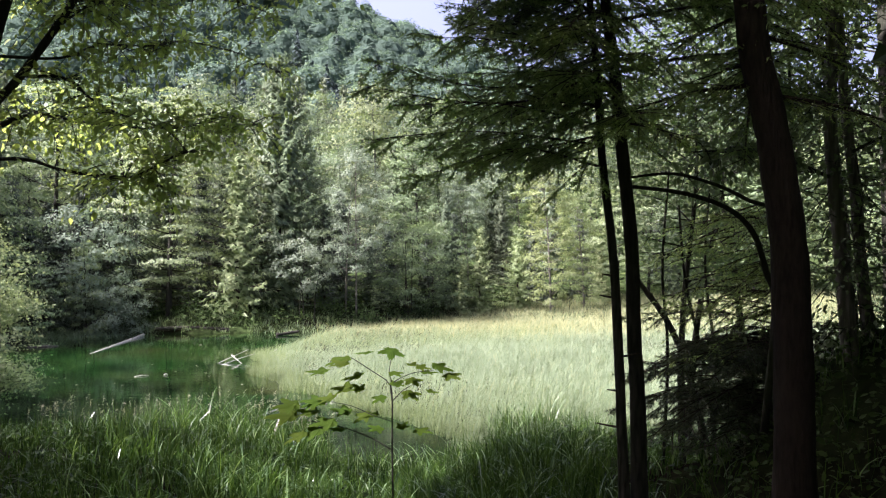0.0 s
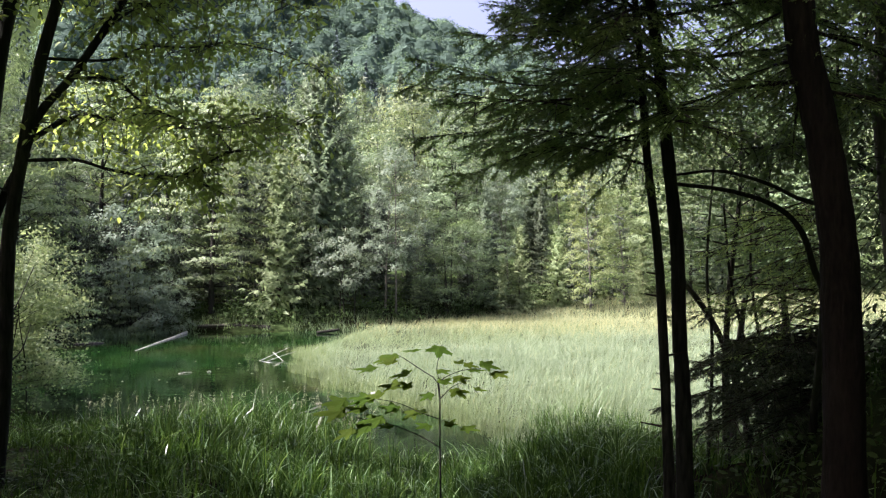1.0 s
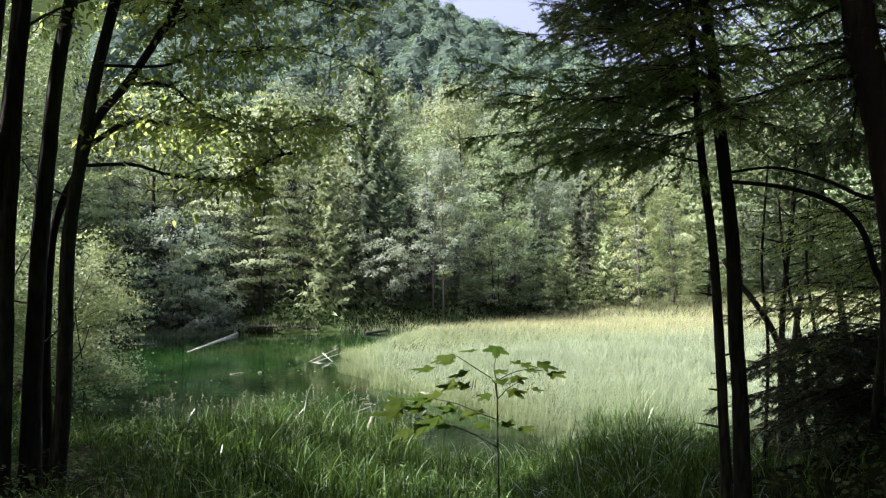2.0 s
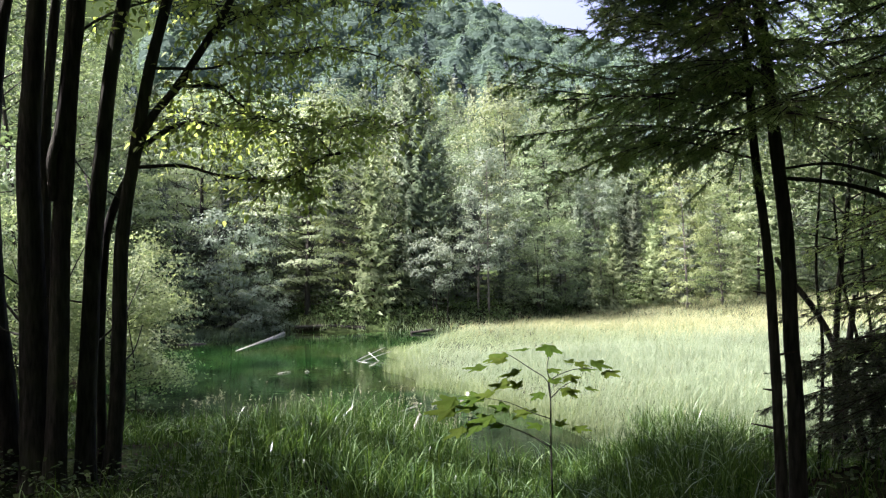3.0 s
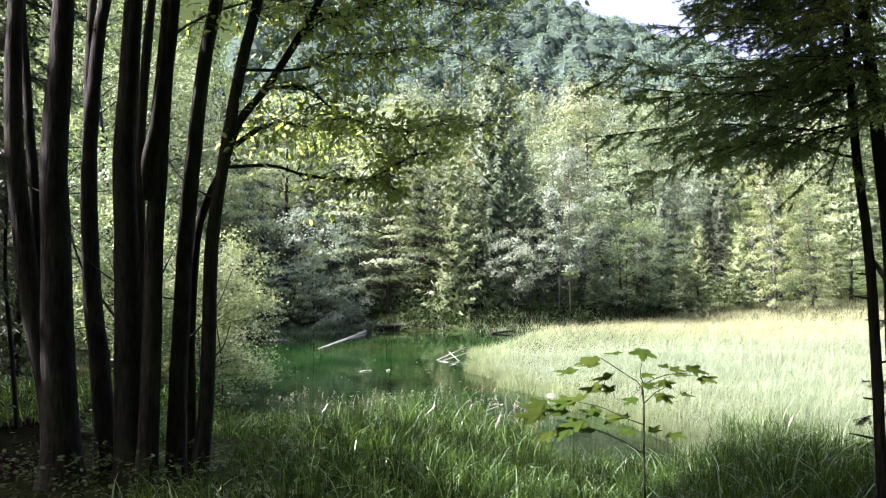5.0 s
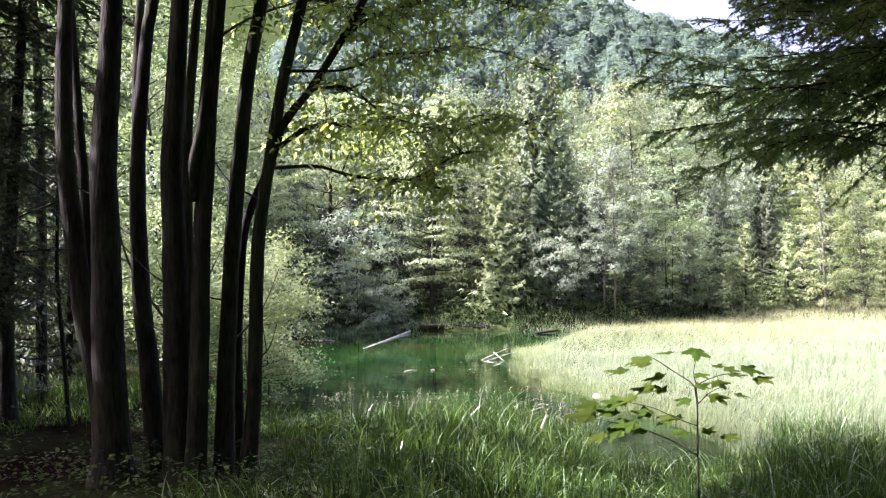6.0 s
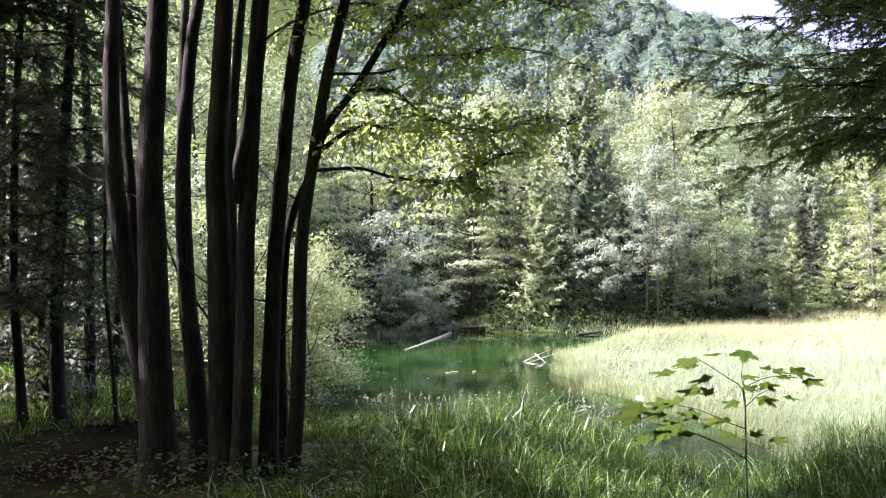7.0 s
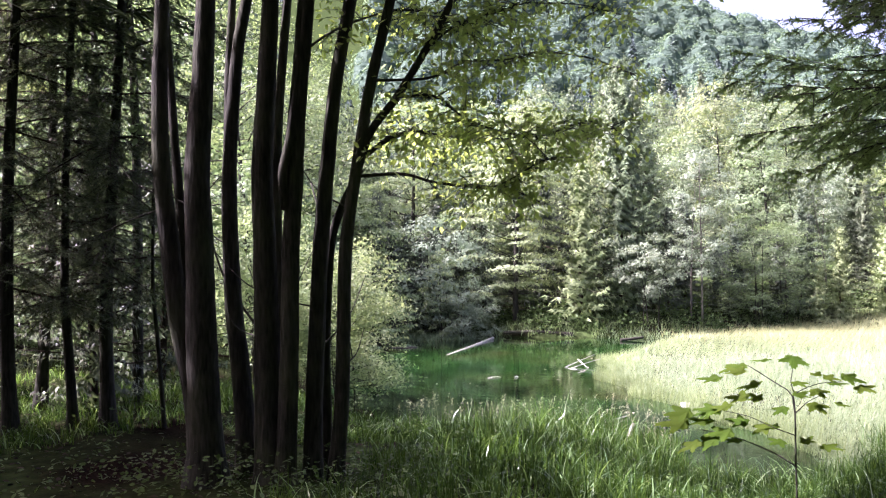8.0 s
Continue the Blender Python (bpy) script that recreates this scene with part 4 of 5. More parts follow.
def low_herb(x, y, size, label):
    """A low leafy plant: short stalks and a mound of small leaves."""
    r = np.random.default_rng(int(90 + 10 * abs(x)))
    root = new("low_herb")
    n = 260
    v = unit(r.standard_normal((n, 3))) * (1, 1, .7)
    v[:, 2] = np.abs(v[:, 2])
    p = v * size * r.uniform(.45, 1, (n, 1))
    g, w = Geo(), Geo()
    ln = r.uniform(.025, .055, n)
    leaves(g, p, r.standard_normal((n, 3)) * (1, 1, .4), v + (0, 0, .6) + r.standard_normal((n, 3)) * .25, ln, ln * .65, OVAL)
    for q in p[::12]:
        tube(w, [(0, 0, -.03), tuple(q * .5 + (0, 0, .01)), tuple(q)], [.003, .002, .001], 4)
    part("stalks", w, BARK, root)
    part("foliage", g, LEAF_LIGHT, root)
    root.location = (x, y, on(x, y))
    tagged(root, label, "plant")


def dry_stem(pts):
    g = Geo()
    tube(g, spline(pts, 14), np.linspace(.0035, .0015, 14), 5)
    tagged(new("dry_stem", g.mesh("dry_stem", DEADWOOD, True)), "thin dry pale stem bent over in the grass", "twig", "dry stems")


STRAW = leaf_material("straw_heads", (0.115, 0.135, 0.07), (0.26, 0.29, 0.18), .35, .6)
seed_plumes()
fern(-2.48, 5.75, .3, 20)
fern(-2.9, 5.2, .24, 50)
low_herb(.72, 5.15, .2, "low leafy yellow-green plant in the shaded grass")
low_herb(-3.0, 6.9, .22, "low leafy green plant beside the alder stems")
low_herb(-2.6, 7.8, .2, "low leafy green plant in the bank grass")
dry_stem([(.86, 4.95, -.05), (.80, 4.93, .12), (.80, 4.92, .25), (.86, 4.92, .33)])
dry_stem([(.98, 5.0, -.05), (.96, 4.98, .1), (1.02, 4.97, .2), (1.05, 4.97, .22)])


# ---- the many-stemmed alder beside the path ----
def stem(root, name, r0, r1, points, r=None, sides=10, smooth=True, extend=0.0, label="", bark=None):
    g = Geo()
    pts = [Vector(p) for p in points]
    if extend:
        d = (pts[-1] - pts[-2]).normalized()
        side = Vector((d.y, -d.x, 0)) * .06
        pts += [pts[-1] + d * extend * .5 + side * extend * .3, pts[-1] + d * extend]
    n = max(8, len(pts) * 5)
    p = spline([tuple(q) for q in pts], n)
    u = np.linspace(0, 1, n)
    rad = r0 + (r1 - r0) * u
    if extend:
        full = np.linalg.norm(np.diff(p, axis=0), axis=1).cumsum()
        cut = 1 - extend / full[-1]
        uu = np.concatenate([[0], full / full[-1]])
        rad = np.where(uu < cut, r0 + (r1 - r0) * uu / cut, r1 * (1 - .85 * (uu - cut) / (1 - cut)))
    if r0 > .03:
        low = p[:, 2] - p[0, 2]
        rad = rad * (1 + .55 * np.exp(-np.maximum(low - .12, 0) / .16) * (p[0, 2] < .5))
    tube(g, p, rad, sides, .05, r or np.random.default_rng(3))
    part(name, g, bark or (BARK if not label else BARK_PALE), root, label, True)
    return p


def leafy(geo, r, path, count, reach, leaf, start=.3, twig=None, droop=.5):
    """Leaves in small sprays along a branch; the twigs that carry them go into twig."""
    n = len(path)
    P, A = [], []
    for i in range(count):
        q = path[int(np.clip((start + (1 - start) * r.random() ** .8) * (n - 1), 0, n - 1))]
        d = unit(r.standard_normal(3) * (1, 1, .5) - (0, 0, .15))
        ln = reach * r.uniform(.4, 1.1)
        tip = q + d * ln - np.array([0, 0, droop * ln * .4])
        line = spline([q, q + d * ln * .55, tip], 6)
        if twig is not None:
            tube(twig, line[[0, 2, 5]], [.005, .0035, .0015], 3)
        for k in range(1, 6):
            for m in range(3):
                P.append(line[k] + r.standard_normal(3) * .045)
                A.append(d + r.standard_normal(3) * .9 - (0, 0, droop * .5))
    P, A = np.array(P), np.array(A)
    ln = leaf * r.uniform(.6, 1.25, len(P))
    leaves(geo, P, A, r.standard_normal((len(P), 3)) * .45 + (0, 0, 1), ln, ln * r.uniform(.5, .68, len(P)), OVAL, .2, .25)


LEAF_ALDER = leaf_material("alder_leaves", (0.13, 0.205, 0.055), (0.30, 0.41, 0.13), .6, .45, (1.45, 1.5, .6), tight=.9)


def alder():
    r = np.random.default_rng(31)
    root = new("alder_tree")
    root.location = (0, 0, 0)
    S = lambda *a, **k: stem(root, "stem", *a, r=r, **k)
    B = lambda *a, **k: stem(root, "branch", *a, r=r, sides=6, **k)
    tops = []
    tops.append(S(.097, .053, [(-4.34, 6.0, -.15), (-4.40, 5.97, .63), (-4.49, 5.90, 1.23), (-4.54, 5.87, 1.78), (-4.58, 5.83, 2.33), (-4.59, 5.83, 2.97), (-4.57, 5.84, 3.61)], extend=4.5))
    tops.append(S(.045, .027, [(-4.48, 5.98, 1.0), (-4.53, 6.02, 1.57), (-4.55, 6.03, 1.91), (-4.60, 6.02, 2.57), (-4.64, 6.02, 3.09), (-4.68, 6.01, 3.75)], extend=3))
    tops.append(S(.135, .072, [(-4.15, 5.77, -.15), (-4.17, 5.76, .67), (-4.18, 5.75, 1.08), (-4.19, 5.75, 1.77), (-4.20, 5.74, 2.31), (-4.17, 5.77, 2.93), (-4.14, 5.78, 3.55)], extend=5))
    tops.append(S(.085, .045, [(-4.10, 6.28, -.1), (-4.17, 6.24, .82), (-4.21, 6.22, 1.26), (-4.23, 6.21, 1.78), (-4.23, 6.20, 2.26), (-4.21, 6.22, 2.79), (-4.17, 6.25, 3.32), (-4.11, 6.28, 3.68)], extend=4.5))
    S(.045, .032, [(-4.25, 6.22, 2.1), (-4.27, 6.26, 2.80), (-4.27, 6.28, 3.25), (-4.26, 6.31, 3.70)], extend=3)
    tops.append(S(.108, .063, [(-3.72, 5.93, -.2), (-3.74, 5.93, .58), (-3.74, 5.92, 1.07), (-3.75, 5.92, 1.73), (-3.76, 5.91, 2.30), (-3.73, 5.93, 2.92), (-3.70, 5.95, 3.54)], extend=5))
    S(.044, .036, [(-3.86, 6.30, -.1), (-3.88, 6.33, 1.47), (-3.90, 6.35, 2.35), (-3.88, 6.39, 3.01), (-3.84, 6.44, 3.69)], extend=3.5)
    tops.append(S(.078, .054, [(-3.60, 5.90, -.2), (-3.57, 5.91, .47), (-3.55, 5.92, 1.07), (-3.54, 5.93, 1.72), (-3.51, 5.94, 2.17), (-3.48, 5.96, 2.78), (-3.42, 6.00, 3.52)], extend=4.5))
    S(.037, .033, [(-3.56, 5.90, 2.0), (-3.56, 5.86, 2.25), (-3.52, 5.89, 2.49), (-3.49, 5.92, 2.82), (-3.47, 5.95, 3.19), (-3.45, 5.97, 3.52)], extend=3)
    tops.append(S(.069, .046, [(-3.47, 6.08, -.2), (-3.45, 6.09, .57), (-3.43, 6.10, 1.06), (-3.40, 6.12, 1.72), (-3.35, 6.14, 2.30), (-3.29, 6.17, 2.93), (-3.19, 6.23, 3.56)], extend=4))
    S(.035, .029, [(-3.50, 6.41, -.2), (-3.48, 6.35, .61), (-3.45, 6.29, 1.04), (-3.39, 6.26, 1.72), (-3.29, 6.24, 2.01), (-3.12, 6.22, 2.30)])
    tops.append(S(.058, .037, [(-3.30, 6.06, -.2), (-3.23, 6.09, .53), (-3.21, 6.10, 1.06), (-3.19, 6.11, 1.72), (-3.11, 6.15, 2.33), (-3.02, 6.20, 2.91), (-2.88, 6.26, 3.53)], extend=4))
    fork = S(.031, .025, [(-3.12, 6.15, 2.25), (-3.02, 6.19, 2.56), (-2.85, 6.27, 2.81), (-2.68, 6.34, 3.10), (-2.56, 6.39, 3.32), (-2.45, 6.43, 3.55)], extend=2.5)
    arms = [
        B(.014, .006, [(-3.12, 6.15, 2.24), (-2.79, 6.22, 2.25), (-2.54, 6.25, 2.18), (-2.22, 6.30, 2.14), (-2.06, 6.28, 2.15), (-1.80, 6.28, 2.28), (-1.64, 6.25, 2.32)]),
        B(.007, .003, [(-2.07, 6.29, 2.15), (-1.94, 6.33, 2.09), (-1.79, 6.32, 2.02)]),
        B(.021, .009, [(-3.09, 6.17, 2.37), (-2.95, 6.39, 2.54), (-2.83, 6.60, 2.61), (-2.67, 6.83, 2.59), (-2.29, 7.11, 2.58)]),
        B(.012, .005, [(-2.85, 6.27, 2.82), (-2.56, 6.32, 2.81), (-2.38, 6.32, 2.67), (-2.17, 6.33, 2.56), (-1.84, 6.37, 2.48), (-1.62, 6.36, 2.53)]),
        B(.012, .005, [(-3.01, 6.20, 2.94), (-2.66, 6.46, 2.98), (-2.45, 6.64, 3.11), (-2.16, 6.84, 3.15), (-1.96, 7.00, 3.23)]),
        B(.010, .005, [(-2.68, 6.34, 3.12), (-2.49, 6.49, 3.34), (-2.31, 6.62, 3.44), (-2.00, 6.78, 3.55)]),
        B(.012, .007, [(-3.45, 5.98, 3.15), (-3.34, 6.34, 3.39), (-3.06, 6.76, 3.60), (-2.78, 7.16, 3.64)]),
    ]
    B(.013, .007, [(-3.88, 6.33, .80), (-4.08, 6.40, 1.07), (-4.40, 6.41, 1.47), (-4.60, 6.43, 1.93)])
    B(.010, .005, [(-4.55, 5.87, 1.9), (-4.75, 6.1, 2.05), (-5.1, 6.2, 2.0), (-5.5, 6.3, 1.9)])
    B(.014, .006, [(-3.45, 6.1, 1.5), (-3.6, 6.5, 1.9), (-3.9, 6.9, 2.3)])
    # thin bare side branches between the stems
    for i, line in enumerate(tops + tops):
        k = int(len(line) * r.uniform(.18, .45))
        q = line[k]
        w = r.uniform(1.3, 3.5)
        ln = r.uniform(.35, .8)
        d = np.array([math.cos(w) * ln, abs(math.sin(w)) * ln + .1, ln * r.uniform(.35, .9)])
        bow = np.array([r.uniform(-.06, .06), 0, -.05])
        B(.008, .003, [tuple(q), tuple(q + d * .5 + bow), tuple(q + d)])
    g, twig = Geo(), Geo()
    leafy(g, r, arms[0], 40, .34, .054, .3, twig, .2)
    leafy(g, r, arms[1], 9, .24, .056, .2, twig, .2)
    leafy(g, r, arms[2], 50, .46, .056, .2, twig)
    leafy(g, r, arms[3], 60, .46, .056, .2, twig)
    leafy(g, r, arms[4], 46, .5, .056, .25, twig)
    leafy(g, r, arms[5], 44, .52, .056, .2, twig)
    leafy(g, r, arms[6], 42, .55, .056, .25, twig)
    leafy(g, r, fork, 32, .7, .06, .45, twig)
    # hanging sprays at the outer end
    for base, end, num in (((-2.0, 6.78, 3.55), (-1.15, 6.9, 3.35), 20), ((-1.96, 7.0, 3.23), (-1.2, 7.3, 3.0), 14), ((-2.2, 7.0, 3.9), (-.9, 7.0, 3.62), 22), ((-1.62, 6.36, 2.53), (-1.25, 6.4, 2.5), 15), ((-2.29, 7.11, 2.58), (-1.55, 7.3, 2.55), 12)):
        line = B(.006, .003, [base, tuple((Vector(base) + Vector(end)) / 2 + Vector((0, 0, .05))), end])
        leafy(g, r, line, num, .34, .052, .1, twig, .5)
    # Crown above the view, added to cast shade on the bank and trunks.
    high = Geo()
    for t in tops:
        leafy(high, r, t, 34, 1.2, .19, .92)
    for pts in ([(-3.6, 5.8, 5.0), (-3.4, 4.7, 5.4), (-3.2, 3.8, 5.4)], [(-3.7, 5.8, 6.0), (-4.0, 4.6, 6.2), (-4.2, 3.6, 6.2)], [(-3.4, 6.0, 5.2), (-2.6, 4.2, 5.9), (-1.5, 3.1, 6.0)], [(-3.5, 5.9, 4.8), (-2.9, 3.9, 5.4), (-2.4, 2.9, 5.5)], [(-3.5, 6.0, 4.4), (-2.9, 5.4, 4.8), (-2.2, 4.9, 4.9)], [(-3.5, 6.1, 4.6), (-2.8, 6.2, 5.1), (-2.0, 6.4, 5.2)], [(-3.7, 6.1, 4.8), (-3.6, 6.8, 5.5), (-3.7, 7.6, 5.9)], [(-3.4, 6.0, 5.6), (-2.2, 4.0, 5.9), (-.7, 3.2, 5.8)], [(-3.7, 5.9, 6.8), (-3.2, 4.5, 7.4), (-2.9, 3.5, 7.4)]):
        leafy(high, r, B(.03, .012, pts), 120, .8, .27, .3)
    # high limbs over the path, out of view, added to shade bank and trunks
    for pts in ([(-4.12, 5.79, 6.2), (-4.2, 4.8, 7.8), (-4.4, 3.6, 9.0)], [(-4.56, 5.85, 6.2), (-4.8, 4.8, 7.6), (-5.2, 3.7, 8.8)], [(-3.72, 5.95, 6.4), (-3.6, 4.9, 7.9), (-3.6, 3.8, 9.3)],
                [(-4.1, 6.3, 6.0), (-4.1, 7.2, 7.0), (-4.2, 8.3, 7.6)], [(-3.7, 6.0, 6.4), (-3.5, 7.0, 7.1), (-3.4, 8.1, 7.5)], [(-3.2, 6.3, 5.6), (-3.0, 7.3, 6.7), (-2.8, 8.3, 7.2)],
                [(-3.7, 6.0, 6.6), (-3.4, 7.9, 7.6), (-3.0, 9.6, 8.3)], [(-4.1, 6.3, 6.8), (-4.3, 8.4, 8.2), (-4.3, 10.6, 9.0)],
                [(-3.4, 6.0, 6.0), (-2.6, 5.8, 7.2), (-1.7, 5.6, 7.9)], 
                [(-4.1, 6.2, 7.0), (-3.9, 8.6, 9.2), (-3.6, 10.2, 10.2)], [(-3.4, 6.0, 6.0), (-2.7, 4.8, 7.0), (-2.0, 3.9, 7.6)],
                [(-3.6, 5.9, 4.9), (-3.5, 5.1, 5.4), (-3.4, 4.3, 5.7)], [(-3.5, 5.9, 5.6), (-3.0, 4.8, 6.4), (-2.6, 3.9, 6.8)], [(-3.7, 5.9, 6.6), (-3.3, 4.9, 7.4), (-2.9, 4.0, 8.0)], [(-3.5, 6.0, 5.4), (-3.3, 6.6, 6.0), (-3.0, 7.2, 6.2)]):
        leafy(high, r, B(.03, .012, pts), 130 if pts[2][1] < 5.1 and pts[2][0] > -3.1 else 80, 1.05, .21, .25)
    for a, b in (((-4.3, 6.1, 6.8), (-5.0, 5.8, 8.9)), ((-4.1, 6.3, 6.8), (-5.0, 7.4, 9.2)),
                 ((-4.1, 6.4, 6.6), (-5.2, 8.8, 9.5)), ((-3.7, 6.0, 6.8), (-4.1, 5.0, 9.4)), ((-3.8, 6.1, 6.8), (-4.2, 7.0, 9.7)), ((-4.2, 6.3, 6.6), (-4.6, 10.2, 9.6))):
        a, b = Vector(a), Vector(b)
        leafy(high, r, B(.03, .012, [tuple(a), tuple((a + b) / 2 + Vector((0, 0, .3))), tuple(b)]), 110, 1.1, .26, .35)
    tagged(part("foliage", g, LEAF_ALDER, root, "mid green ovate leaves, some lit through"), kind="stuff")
    # Darker leaf colour than the lower foliage, chosen to let less light through.
    tagged(part("high_foliage", high, LEAF_DARK, root, "unseen high leaves, coloured darker to deepen the shade below"), kind="stuff")
    tagged(part("twigwork", twig, BARK, root), kind="stuff")
    tagged(root, "dark many-stemmed alder clump leaning over the pond bank", "tree")


alder()


# ---- spruces at the meadow's near edge ----
def needle_bough(root, r, start, end, sag=.1, twigs=18, reach=.35, dense=110, needle=.02, thick=.012, mat=None):
    """A spruce bough: the branch, side twigs on both sides, and needles on every twig."""
    wood, need = Geo(), Geo()
    a, b = np.array(start, float), np.array(end, float)
    b = b - np.array([0, 0, 1.0]) * r.uniform(-.12, .3) * np.linalg.norm(b - a)
    line = spline([a, (a + b) / 2 + (0, 0, sag) + r.normal(0, .03, 3), b], 12)
    tube(wood, line, thick * (1 - .85 * np.linspace(0, 1, 12)), 4)
    d = unit(b - a)
    side = unit(np.cross(d, (0, 0, 1)))
    segs = [(line[4], line[-1])]
    for i in range(twigs):
        u = .06 + .94 * (i + r.random()) / twigs
        q = line[int(u * 11)]
        sg = 1 if i % 2 else -1
        tl = reach * (1.15 - .75 * u) * r.uniform(.6, 1.2)
        dd = unit(d * r.uniform(.4, .9) + side * sg * r.uniform(.5, 1) + (0, 0, r.uniform(-.8, .12)))
        e = q + dd * tl
        tube(wood, [q, (q + e) / 2 + (0, 0, .01), e], [.004, .0028, .001], 3)
        segs.append((q, e))
        for j in range(3):
            v = r.uniform(.25, .85)
            q2 = q + (e - q) * v
            e2 = q2 + unit(dd + r.standard_normal(3) * (.7, .7, .3) - (0, 0, .25)) * tl * (1 - v) * r.uniform(.5, .9)
            segs.append((q2, e2))
    P, A = [], []
    for q, e in segs:
        l = np.linalg.norm(e - q)
        n = max(4, int(l * dense * 1.55))
        u = r.random((n, 1))
        P.append(q + (e - q) * u)
        A.append(unit(e - q) * .7 + r.standard_normal((n, 3)) * (.75, .75, .6))
    P, A = np.concatenate(P), np.concatenate(A)
    n = len(P)
    l = needle * r.uniform(.8, 1.45, n)
    A = unit(A)
    s = unit(np.cross(A, r.standard_normal((n, 3)))) * .0034
    need.add(np.stack([P - s, P + s, P + A * l[:, None]], 1), np.arange(n * 3).reshape(n, 3))
    bough = part("bough", wood, BARK_SPRUCE, root)
    part("needles", need, mat or NEEDLE_NEAR, bough)


def crown_over(need, r, path, low, high, radius, whorls, per=7, spray=.24):
    """The upper crown of a near spruce, above head height."""
    P, A, L = [], [], []
    for k in range(whorls):
        u = k / whorls
        c = path[int(np.argmin(abs(path[:, 2] - low - (high - low) * u)))]
        for i in range(per):
            w = r.uniform(0, 6.3)
            rr = radius * (1 - .8 * u) * r.uniform(.6, 1.1)
            out = np.array([math.cos(w), math.sin(w), 0])
            s = np.linspace(.1, 1, 14)
            line = c + out * (s * rr)[:, None] + np.array([0, 0, 1.0]) * ((.1 * s - .4 * s * s) * rr + r.uniform(-.1, .1))[:, None]
            for sg in (-1, 1):
                P.append(line)
                A.append(out + np.array([-out[1], out[0], 0]) * sg * r.uniform(.5, 1.2, (14, 1)) - np.array([0, 0, 1.0]) * r.uniform(0, .5, (14, 1)))
                L.append(spray * (1.1 - .5 * s) * r.uniform(.6, 1.2, 14))
    P, A, L = np.concatenate(P), np.concatenate(A), np.concatenate(L)
    leaves(need, P, A, np.array([0, 0, 1.0]) + r.standard_normal((len(P), 3)) * .4, L, L * .22, RHOMB, .1, .2)


def twin_spruces():
    r = np.random.default_rng(141)
    left = new("spruce_tree")
    p = stem(left, "trunk", .033, .016, [(1.0, 5.10, -.15), (.99, 5.11, .29), (.97, 5.11, .84), (.95, 5.11, 1.31), (.93, 5.12, 1.65), (.88, 5.12, 2.08), (.86, 5.13, 2.39), (.84, 5.13, 2.70), (.81, 5.14, 3.02), (.77, 5.14, 3.49)], r, extend=2.5)
    need = Geo()
    for i in range(22):
        h = 2.1 + 1.7 * i / 22 + r.uniform(-.06, .06)
        q = p[int(np.argmin(abs(p[:, 2] - h)))]
        w = math.pi * r.uniform(.72, 1.2)
        ln = r.uniform(1.0, 1.5) * (1 if h < 2.6 else max(.42, 1 - .85 * (h - 2.6)))
        e = q + np.array([math.cos(w) * ln, math.sin(w) * ln * .9, r.uniform(-.12, .28) * ln])
        needle_bough(left, r, q, e, r.uniform(-.05, .12), 26, .42, 170, .024, .007)
    for i in range(15):
        h = 2.3 + 1.9 * i / 15
        q = p[int(np.argmin(abs(p[:, 2] - h)))]
        w = r.uniform(0, 6.28)
        ln = r.uniform(.6, 1.0)
        needle_bough(left, r, q, q + np.array([math.cos(w) * ln, math.sin(w) * ln, r.uniform(-.25, .1) * ln]), .05, 16, .36, 130, .021, .010)
    needle_bough(left, r, (.78, 5.14, 3.45), (-.2, 4.9, 3.12), .08, 16, .4, 60, .02, .006)
    for h, w in ((1.34, 2.6), (.87, 3.4), (.62, 2.9), (1.05, .3), (1.5, 3.3)):
        q = p[int(np.argmin(abs(p[:, 2] - h)))]
        e = q + np.array([math.cos(w), math.sin(w), .15]) * r.uniform(.05, .16)
        knot = Geo()
        tube(knot, [q, (q + e) / 2, e], [.008, .006, .003], 5)
        part("broken_twig", knot, BARK_SPRUCE, left)
    crown_over(need, r, p, 4.0, 6, .9, 10)
    part("crown", need, NEEDLE_NEAR, left)
    tagged(left, "slim spruce with knotty bare trunk and dark feathery boughs", "tree", "slim spruces")
    right = new("spruce_tree")
    p = stem(right, "trunk", .048, .027, [(1.10, 5.19, -.15), (1.09, 5.19, .27), (1.08, 5.19, .83), (1.06, 5.19, 1.21), (1.05, 5.19, 1.65), (1.01, 5.20, 2.09), (.98, 5.21, 2.41), (.95, 5.21, 2.72), (.91, 5.22, 3.04), (.88, 5.23, 3.52)], r, extend=4)
    need = Geo()
    for i in range(28):
        h = 2.4 + 1.7 * i / 28
        q = p[int(np.argmin(abs(p[:, 2] - h)))]
        w = r.uniform(0, 6.28)
        ln = r.uniform(.6, 1.15)
        needle_bough(right, r, q, q + np.array([math.cos(w) * ln, math.sin(w) * ln, r.uniform(-.3, .15) * ln]), .06, 20, .42, 150, .022, .012)
    crown_over(need, r, p, 4.2, 7.4, 1.5, 22)
    part("crown", need, NEEDLE_NEAR, right)
    tagged(right, "slim red-brown spruce trunk with a dense dark crown", "tree", "slim spruces")


twin_spruces()


